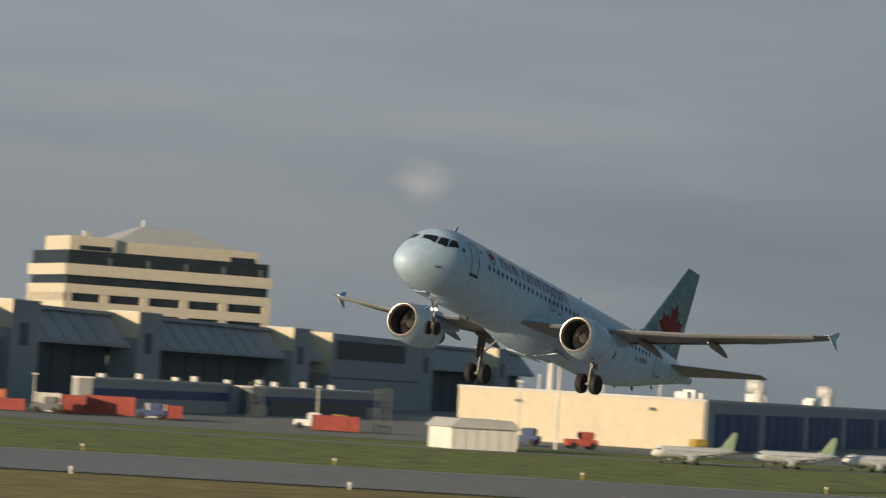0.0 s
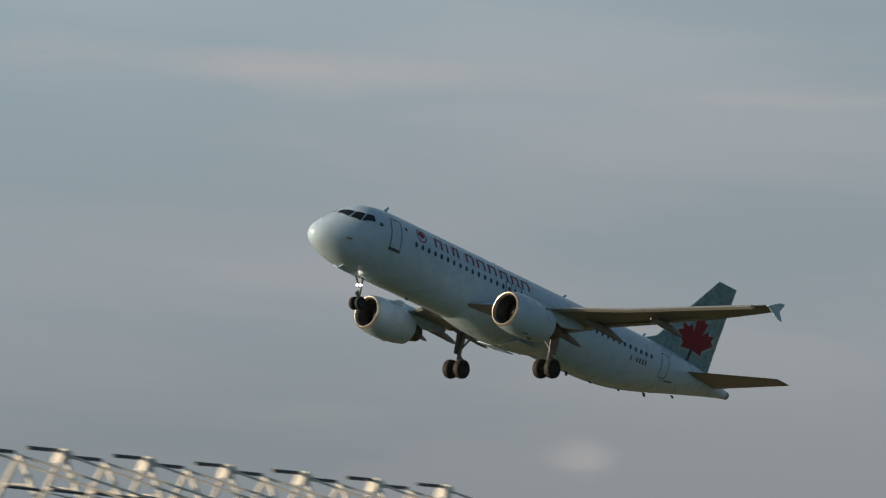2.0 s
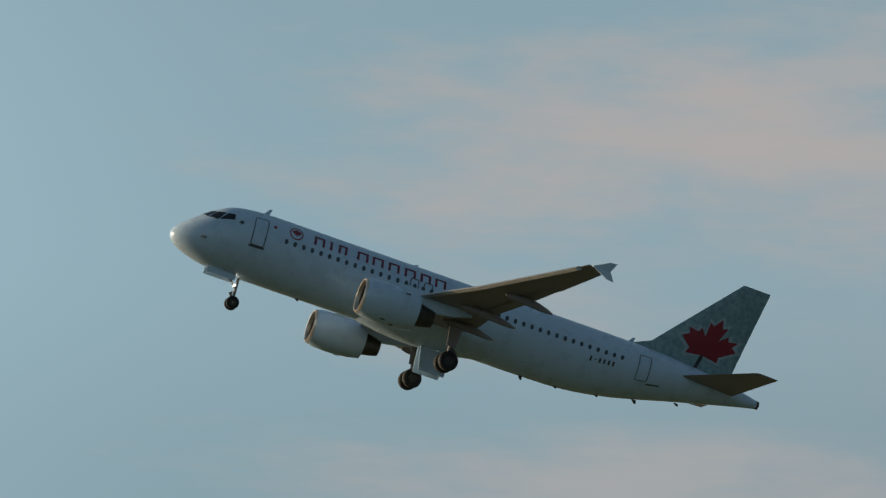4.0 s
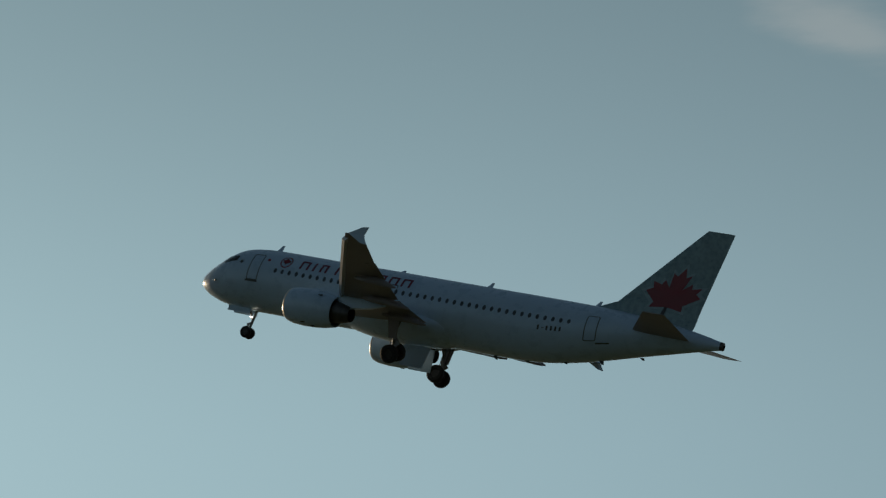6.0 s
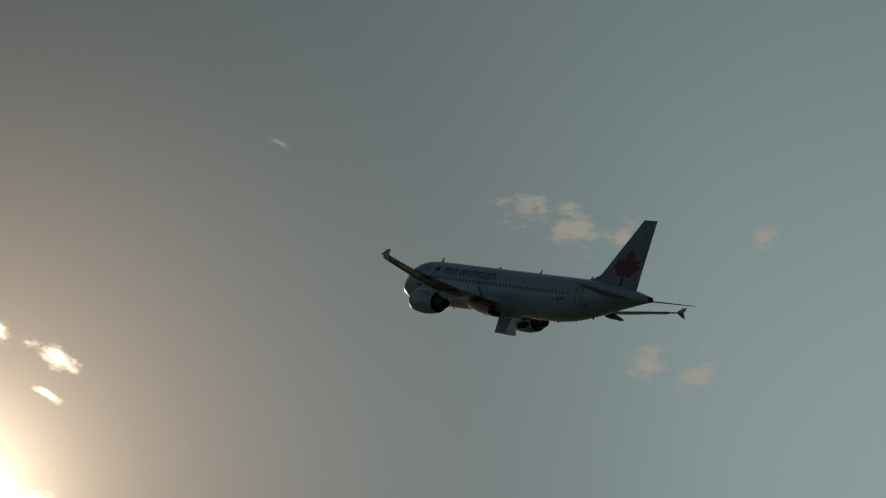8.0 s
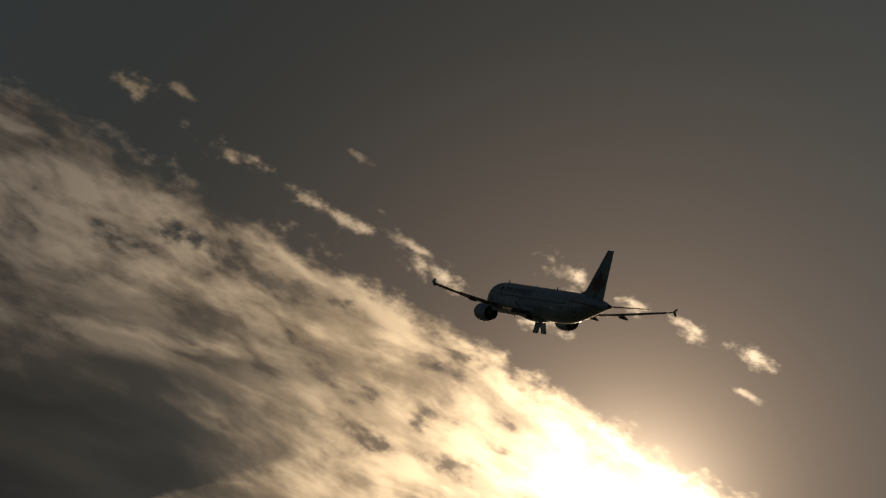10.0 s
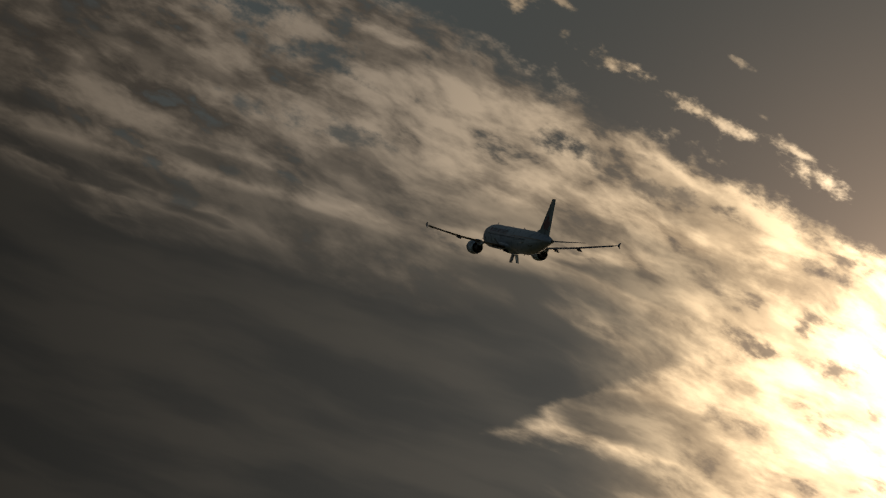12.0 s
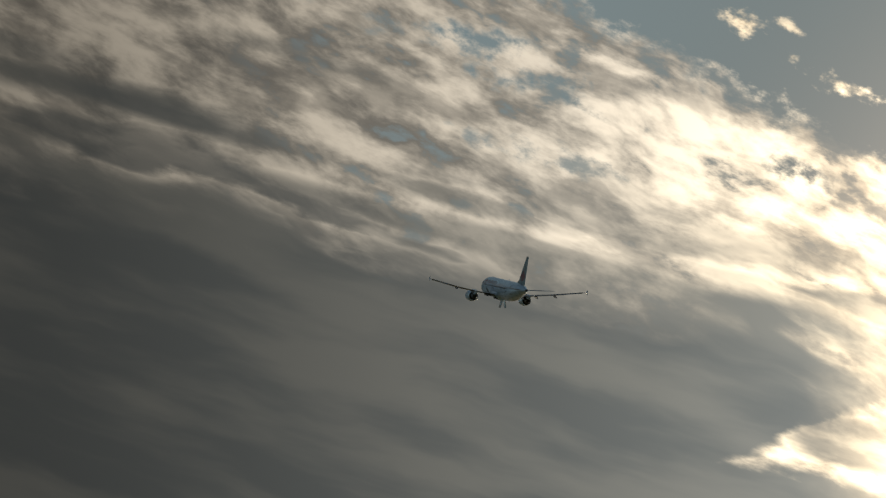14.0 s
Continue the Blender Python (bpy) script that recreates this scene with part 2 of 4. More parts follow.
# soft northern wisps, a little pink
wisp_n = n.noise(n.combine(n.math("MULTIPLY", heading, 0.22), n.math("MULTIPLY", up, 0.8), 5.0), 1.0, 6.0, 0.6)
wisps = 0.0
for yaw, lift, rx, ry, power in ((42.6, 6.2, 3.0, 1.0, 0.6), (23.3, 9.9, 7.5, 0.55, 0.55), (47.0, 13.0, 11.0, 3.2, 0.95), (51.0, 5.4, 4.0, 1.0, 0.4), (49.0, 6.4, 9.0, 2.2, 0.7), (51.0, 9.6, 4.5, 1.4, 0.6), (38.5, 5.0, 2.5, 0.9, 0.5),
                                 (3.0, 8.3, 6.0, 0.6, 0.5), (-5.2, 3.55, 0.8, 0.5, 0.8), (17.8, 3.0, 0.8, 0.5, 0.5), (15.0, 9.7, 4.0, 0.4, 0.5)):
    du, dv = n.math("DIVIDE", n.math("SUBTRACT", heading, yaw), rx), n.math("DIVIDE", n.math("SUBTRACT", up, lift), ry)
    away = n.math("SQRT", n.math("ADD", n.math("MULTIPLY", du, du), n.math("MULTIPLY", dv, dv)))
    wisps = n.math("MAXIMUM", wisps, n.math("MULTIPLY", n.ramp(n.math("SUBTRACT", n.math("MULTIPLY", wisp_n, 2.0), away), 0.0, 1.1), power))
total = n.mix(wisps, total, (0.43, 0.405, 0.395))
# one pale streak of high cloud in the clear west
du, dv = n.math("DIVIDE", n.math("SUBTRACT", heading, 87.6), 2.2), n.math("DIVIDE", n.math("SUBTRACT", plus(up, heading, -0.35), -10.9), 0.8)
away = n.math("SQRT", n.math("ADD", n.math("MULTIPLY", du, du), n.math("MULTIPLY", dv, dv)))
total = n.mix(n.math("MULTIPLY", n.ramp(n.math("SUBTRACT", n.math("MULTIPLY", wisp_n, 2.0), away), 0.0, 1.0), 0.4), total, (0.86, 0.90, 0.88))
total = n.mix(scraps, total, scrap_light)
total = n.mix(bank, total, bank_light)
# the sun's blaze through the cloud's thin edge
blaze = n.math("MULTIPLY", n.math("EXPONENT", n.math("DIVIDE", from_sun, -0.85)), 30.0)
blaze_light = n.put("ShaderNodeVectorMath", {0: (1.0, 0.85, 0.62), "Scale": blaze}, operation="SCALE").outputs[0]
total = n.put("ShaderNodeVectorMath", {0: total, 1: blaze_light}, operation="ADD").outputs[0]
back = n.put("ShaderNodeBackground", {0: total, 1: 1.0})
n.put("ShaderNodeOutputWorld", {0: back.outputs[0]})


# ---- materials ----
def material(name, colour, rough=0.6, metal=0.0, vary=0.12, grain=3.0, stain=0.25, bump=0.0, glow=0.0, coat=0.0, second=None):
    """A surface with fine grain and broad stains, in metres of its own object."""
    m = bpy.data.materials.new(name)
    m.use_nodes = True
    k = Nodes(m.node_tree)
    at = k.put("ShaderNodeTexCoord").outputs["Object"]
    small = k.noise(at, grain, 6.0, 0.6)
    large = k.noise(at, grain * 0.09, 4.0, 0.55, 0.6)
    dark = tuple(v * (1 - vary) for v in colour)
    light = tuple(min(1, v * (1 + vary)) for v in (second or colour))
    tone = k.mix(k.ramp(small, 0.3, 0.7), dark, light)
    tone = k.mix(k.math("MULTIPLY", k.ramp(large, 0.5, 0.75), stain), tone, tuple(v * 0.6 for v in colour))
    surface = k.put("ShaderNodeBsdfPrincipled", {"Base Color": tone, "Metallic": metal, "Coat Weight": coat, "Coat Roughness": 0.12,
                                                 "Roughness": k.ramp(small, 0.2, 0.8, max(0.03, rough - 0.08), min(1, rough + 0.08))})
    if glow:
        surface.inputs["Emission Color"].default_value = (1, 0.93, 0.8, 1)
        surface.inputs["Emission Strength"].default_value = glow
    if bump:
        k.tree.links.new(k.put("ShaderNodeBump", {"Height": small, "Strength": 0.5, "Distance": bump}).outputs[0], surface.inputs["Normal"])
    k.put("ShaderNodeOutputMaterial", {0: surface.outputs[0]})
    return m


PAINT = material("ice_blue_paint", (0.50, 0.655, 0.82), 0.30, vary=0.03, grain=1.2, stain=0.10, coat=0.3)
WHITE = material("white_paint", (0.78, 0.79, 0.78), 0.3, vary=0.03, grain=1.0, stain=0.1, coat=0.3)
WING = material("grey_wing_paint", (0.25, 0.228, 0.235), 0.42, vary=0.07, grain=1.5, stain=0.25)
SLAT = material("bare_slat_metal", (0.52, 0.52, 0.52), 0.35, 0.6, vary=0.06)
LIP = material("bare_inlet_lip", (0.55, 0.50, 0.45), 0.38, 0.7, vary=0.05)
TITAN = material("heat_stained_metal", (0.10, 0.095, 0.09), 0.45, 0.7, vary=0.2)
DUCT = material("dark_inlet_duct", (0.06, 0.06, 0.065), 0.5, vary=0.2)
FAN = material("fan_blade_metal", (0.015, 0.015, 0.017), 0.6, 0.0, vary=0.3, grain=9)
SPIN = material("grey_spinner", (0.12, 0.12, 0.12), 0.4)
RUBBER = material("tyre_rubber", (0.018, 0.018, 0.019), 0.75, vary=0.2, grain=8)
STEEL = material("gear_steel", (0.17, 0.17, 0.165), 0.4, 0.5, vary=0.2, grain=6)
GLASS = material("dark_window_glass", (0.012, 0.014, 0.017), 0.08, vary=0.3)
PORT = material("cabin_window_glass", (0.075, 0.095, 0.12), 0.15, vary=0.3)
SEAM = material("door_seam_grey", (0.07, 0.08, 0.085), 0.5)
RED = material("red_livery_paint", (0.26, 0.015, 0.025), 0.35, vary=0.06, grain=2, stain=0.2)
TITLE = material("maroon_title_paint", (0.17, 0.025, 0.055), 0.35, vary=0.06, grain=2)
CROSSRED = material("bright_red_tail_paint", (0.50, 0.035, 0.04), 0.35, vary=0.06, grain=2)
BLACK = material("black_livery_paint", (0.03, 0.03, 0.035), 0.4)
TEAL = material("teal_tail_paint", (0.17, 0.275, 0.305), 0.33, vary=0.06, grain=3.5, stain=0.25, coat=0.3, second=(0.25, 0.37, 0.39))
FROST = material("frosted_tail_paint", (0.32, 0.43, 0.46), 0.35, vary=0.12, grain=3.0, stain=0.3)
RIM = material("dark_wheel_rim", (0.06, 0.06, 0.06), 0.5, 0.4, vary=0.2, grain=8)
LAMP = material("landing_light", (1, 1, 1), 0.3, glow=14.0)
BEACON = material("wing_lamp_glass", (0.5, 0.5, 0.5), 0.2, glow=0.6)

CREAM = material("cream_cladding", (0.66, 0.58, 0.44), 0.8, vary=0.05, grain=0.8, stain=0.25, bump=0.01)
STONE = material("cream_precast_panel", (0.62, 0.56, 0.45), 0.85, vary=0.06, grain=1.1, stain=0.2, bump=0.01)
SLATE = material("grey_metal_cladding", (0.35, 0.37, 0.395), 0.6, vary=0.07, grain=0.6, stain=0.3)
DARKWALL = material("dark_grey_cladding", (0.12, 0.132, 0.15), 0.6, vary=0.1, grain=0.6, stain=0.3)
VOID = material("dark_hangar_door", (0.105, 0.113, 0.125), 0.6, vary=0.15, grain=0.5)
BANDGLASS = material("dark_ribbon_window", (0.022, 0.026, 0.03), 0.12, vary=0.3, grain=0.6)
GLASSROOF = material("blue_grey_glazing", (0.13, 0.17, 0.21), 0.22, vary=0.1, grain=0.6)
BLUEDOOR = material("blue_hangar_door", (0.04, 0.075, 0.20), 0.5, vary=0.12, grain=0.7)
ROOFGREY = material("pale_metal_roof", (0.52, 0.52, 0.51), 0.45, vary=0.06, grain=0.7)
TENT = material("white_tent_canvas", (0.78, 0.77, 0.72), 0.8, vary=0.04)
CONT_RED = material("red_container_paint", (0.40, 0.09, 0.07), 0.6, vary=0.15, grain=1.5, stain=0.4)
CONT_ORANGE = material("orange_container_paint", (0.50, 0.17, 0.09), 0.6, vary=0.15, grain=1.5)
CONT_BLUE = material("blue_container_paint", (0.03, 0.06, 0.16), 0.6, vary=0.15, grain=1.5)
CONT_WHITE = material("white_container_paint", (0.70, 0.68, 0.62), 0.6, vary=0.08, grain=1.5)
YELLOW = material("yellow_equipment_paint", (0.42, 0.30, 0.06), 0.6, vary=0.1)
TUBE = material("white_steel_tube", (0.66, 0.64, 0.60), 0.5, vary=0.08)
GREEN = material("pale_green_tail", (0.55, 0.68, 0.45), 0.4)
# lawn colour raised so that it looks sunlit
GRASS = material("sunlit_cut_grass", (0.165, 0.185, 0.035), 0.95, vary=0.3, grain=0.35, stain=0.4, bump=0.05, second=(0.200, 0.225, 0.045))
# field colour lowered so less light bounces up onto the airliner
FIELD = material("dimmed_field_grass", (0.066, 0.078, 0.030), 0.95, vary=0.3, grain=0.35, stain=0.4, bump=0.05, second=(0.082, 0.095, 0.038))
DRYGRASS = material("dry_grass", (0.30, 0.22, 0.065), 0.95, vary=0.3, grain=0.4, stain=0.4, bump=0.05)
ASPHALT = material("worn_asphalt", (0.26, 0.255, 0.26), 0.85, vary=0.12, grain=0.6, stain=0.3, bump=0.01)
APRON = material("pale_apron_concrete", (0.24, 0.235, 0.215), 0.85, vary=0.1, grain=0.4, stain=0.3)
LINE = material("white_line_paint", (0.70, 0.70, 0.66), 0.7)


# ---- mesh helpers ----
def finish(name, bm, mat, parent=None, label="", smooth=False):
    mesh = bpy.data.meshes.new(name)
    bmesh.ops.recalc_face_normals(bm, faces=bm.faces)
    if smooth:
        for f in bm.faces:
            f.smooth = True
    bm.to_mesh(mesh)
    bm.free()
    mesh.materials.append(mat)
    if smooth:
        mesh.set_sharp_from_angle(angle=radians(38))
    ob = new(name, mesh)
    if parent:
        ob.parent = parent
    if label:
        ob["label"] = label
    return ob


def part(name, bm, mat, parent, label="", smooth=False):
    return finish(name, bm, mat, parent, label, smooth)


def thing(name, m, label, category, group=""):
    ob = new(name)
    ob.empty_display_size = 0.3
    ob.matrix_world = m
    return tagged(ob, label, category, group)


def loft(rings, closed=True, caps=True, bm=None):
    """A skin over rings of equally many points."""
    bm = bm or bmesh.new()
    made = [[bm.verts.new(p) for p in ring] for ring in rings]
    k = len(rings[0])
    for a, b in zip(made, made[1:]):
        for i in range(k if closed else k - 1):
            j = (i + 1) % k
            bm.faces.new((a[i], a[j], b[j], b[i]))
    if caps:
        bm.faces.new(made[0][::-1])
        bm.faces.new(made[-1])
    return bm


def box(x0, x1, y0, y1, z0, z1, bevel=0.0, bm=None):
    own = bm is None
    bm = bm or bmesh.new()
    made = bmesh.ops.create_cube(bm, size=1.0, matrix=Matrix.LocRotScale(((x0 + x1) / 2, (y0 + y1) / 2, (z0 + z1) / 2), None,
                                                                          (abs(x1 - x0), abs(y1 - y0), abs(z1 - z0))))
    if bevel and own:
        bmesh.ops.bevel(bm, geom=bm.edges[:], offset=bevel, segments=2, affect="EDGES")
    return bm


def rod(a, b, r, k=10, r2=None, bm=None):
    a, b = Vector(a), Vector(b)
    q = (b - a).to_track_quat("Z", "Y")
    rings = [[p + q @ Vector((math.cos(t) * s, math.sin(t) * s, 0)) for t in (2 * math.pi * i / k for i in range(k))]
             for p, s in ((a, r), (b, r if r2 is None else r2))]
    return loft(rings, bm=bm)


def turned(profile, axis="X", k=32, centre=(0, 0, 0), caps=False):
    """A body of revolution: profile of (place on the axis, radius)."""
    cx, cy, cz = centre
    rings = []
    for u, r in profile:
        ring = []
        for i in range(k):
            t = 2 * math.pi * i / k
            p, q = math.cos(t) * r, math.sin(t) * r
            ring.append((cx + u, cy + p, cz + q) if axis == "X" else (cx + p, cy + u, cz + q) if axis == "Y" else (cx + p, cy + q, cz + u))
        rings.append(ring)
    return loft(rings, caps=caps)


# ---- airliner ----
# body axes: x ahead (0 is 18 m behind the nose), y to port, z up from the cabin's centre line
STATIONS = ((0.42, -0.76, 0.03, 0.03), (0.52, -0.76, 0.33, 0.31), (0.8, -0.72, 0.66, 0.62), (1.25, -0.62, 0.98, 0.95),
            (1.9, -0.47, 1.31, 1.31), (2.6, -0.29, 1.59, 1.64), (3.4, -0.12, 1.81, 1.89), (4.6, -0.03, 1.94, 2.03),
            (6.0, 0.0, 1.975, 2.07), (10.0, 0.0, 1.975, 2.07), (18.0, 0.0, 1.975, 2.07), (24.0, 0.0, 1.975, 2.07),
            (26.0, 0.06, 1.95, 2.01), (28.0, 0.21, 1.85, 1.85), (30.0, 0.42, 1.66, 1.60), (32.0, 0.63, 1.38, 1.28),
            (34.0, 0.80, 1.03, 0.95), (36.0, 0.90, 0.60, 0.56), (37.1, 0.92, 0.33, 0.33), (37.5, 0.92, 0.25, 0.25))


def section(x):
    """Centre height and half width and height of the cabin, x metres behind the nose."""
    for a, b in zip(STATIONS, STATIONS[1:]):
        if x <= b[0]:
            u = (x - a[0]) / (b[0] - a[0])
            i = STATIONS.index(a)
            before, after = STATIONS[max(i - 1, 0)], STATIONS[min(i + 2, len(STATIONS) - 1)]
            out = []
            for k in (1, 2, 3):
                h = b[0] - a[0]
                ma = (b[k] - before[k]) / (b[0] - before[0]) if i else (b[k] - a[k]) / h * 1.6
                mb = (after[k] - a[k]) / (after[0] - a[0])
                out.append((2 * u ** 3 - 3 * u * u + 1) * a[k] + (u ** 3 - 2 * u * u + u) * h * ma
                           + (3 * u * u - 2 * u ** 3) * b[k] + (u ** 3 - u * u) * h * mb)
            return out
    return STATIONS[-1][1:]


def skin(x, angle, off=0.0):
    """A place on the cabin's skin; angle in degrees from port's horizontal, up positive."""
    zc, w, h = section(x)
    a = radians(angle)
    return Vector((18 - x, math.cos(a) * (w + off), zc + math.sin(a) * (h + off)))


def decal(outline, off=0.012, mirror=False):
    """A thin plate that lies on the skin: outline of (x behind the nose, degrees)."""
    bm = bmesh.new()
    flip = Vector((1, -1, 1)) if mirror else Vector((1, 1, 1))
    top = [bm.verts.new(skin(x, a, off) * flip) for x, a in outline]
    low = [bm.verts.new(skin(x, a, -0.02) * flip) for x, a in outline]
    bm.faces.new(top)
    for i in range(len(top)):
        j = (i + 1) % len(top)
        bm.faces.new((top[i], low[i], low[j], top[j]))
    return bm


def patch(corners, off=0.014, mirror=False, k=6):
    """A four-cornered piece of livery or glass that follows the skin."""
    bm = bmesh.new()
    flip = Vector((1, -1, 1)) if mirror else Vector((1, 1, 1))
    (ax, aa), (bx, ba), (cx, ca), (dx, da) = corners
    grid = []
    for i in range(k + 1):
        u = i / k
        lx, la, hx, ha = ax + (dx - ax) * u, aa + (da - aa) * u, bx + (cx - bx) * u, ba + (ca - ba) * u
        grid.append([bm.verts.new(skin(lx + (hx - lx) * v, la + (ha - la) * v, off) * flip) for v in (0, 0.5, 1)])
    for a, b in zip(grid, grid[1:]):
        for i in (0, 1):
            bm.faces.new((a[i], a[i + 1], b[i + 1], b[i]))
    return bm


def seam(x0, x1, a0, a1, width=0.055, mirror=False):
    """The outline of a door: a narrow rounded frame on the skin."""
    deg = width / 2.0 * 57.3
    bm = bmesh.new()
    flip = Vector((1, -1, 1)) if mirror else Vector((1, 1, 1))
    r, rd = 0.14, 0.14 / 2.0 * 57.3
    outer, inner = [], []
    for cx, ca, t0 in ((x1 - r, a1 - rd, 0), (x0 + r, a1 - rd, 90), (x0 + r, a0 + rd, 180), (x1 - r, a0 + rd, 270)):
        for i in range(4):
            t = radians(t0 + 30 * i)
            outer.append((cx + r * math.cos(t), ca + rd * math.sin(t)))
            inner.append((cx + (r - width) * math.cos(t), ca + (rd - deg) * math.sin(t)))

    def spread(path):
        out = []
        for (xa, aa), (xb, ab) in zip(path, path[1:] + path[:1]):
            k = 1 + int(abs(ab - aa) / 5)
            out += [skin(xa + (xb - xa) * i / k, aa + (ab - aa) * i / k, 0.014) * flip for i in range(k)]
        return out
    outer, inner = spread(outer), spread(inner)
    if len(outer) != len(inner):
        raise ValueError("door seam")
    a = [bm.verts.new(p) for p in outer]
    b = [bm.verts.new(p) for p in inner]
    for i in range(len(a)):
        j = (i + 1) % len(a)
        bm.faces.new((a[i], a[j], b[j], b[i]))
    return bm


def foil(le, chord, thick, y, z, vertical=False, k=14):
    """An aerofoil ring; le is metres behind the nose."""
    ring = []
    for i in range(2 * k):
        u = i / k if i < k else (2 * k - i) / k
        u = (1 - math.cos(math.pi * u)) / 2
        t = thick * chord * 2.9 * (0.2969 * math.sqrt(u) - 0.126 * u - 0.3516 * u * u + 0.2843 * u ** 3 - 0.1015 * u ** 4)
        v = t if i < k else -t
        x = 18 - (le + u * chord)
        ring.append((x, y + v, z) if vertical else (x, y, z + v * (1.0 if v > 0 else 0.75)))
    return ring


WING_LE = lambda y: 12.25 + (y - 1.9) * 0.538
WING_Z = lambda y: -1.28 + 0.092 * (y - 1.9) + 0.0050 * max(0.0, y - 3) ** 2
WING_TE = lambda y: 18.35 + 0.03 * (y - 1.9) if y < 6.4 else 18.49 + (y - 6.4) * 0.288


def plate(corners, thick):
    """A thin bevel-edged plate over four or more corners."""
    bm = bmesh.new()
    pts = [Vector(p) for p in corners]
    normal = (pts[1] - pts[0]).cross(pts[2] - pts[0]).normalized() * thick / 2
    top, low = [bm.verts.new(p + normal) for p in pts], [bm.verts.new(p - normal) for p in pts]
    bm.faces.new(top), bm.faces.new(low[::-1])
    for i in range(len(pts)):
        j = (i + 1) % len(pts)
        bm.faces.new((top[i], low[i], low[j], top[j]))
    return bm


LEAF = ((0, 1.0), (0.13, 0.74), (0.27, 0.82), (0.20, 0.40), (0.40, 0.60), (0.45, 0.46), (0.72, 0.52), (0.63, 0.34), (0.80, 0.24),
        (0.43, -0.04), (0.48, -0.20), (0.05, -0.14), (0.05, -0.55))


def shrink(bm, k):
    bmesh.ops.scale(bm, vec=(k, k, k), verts=bm.verts)
    return bm


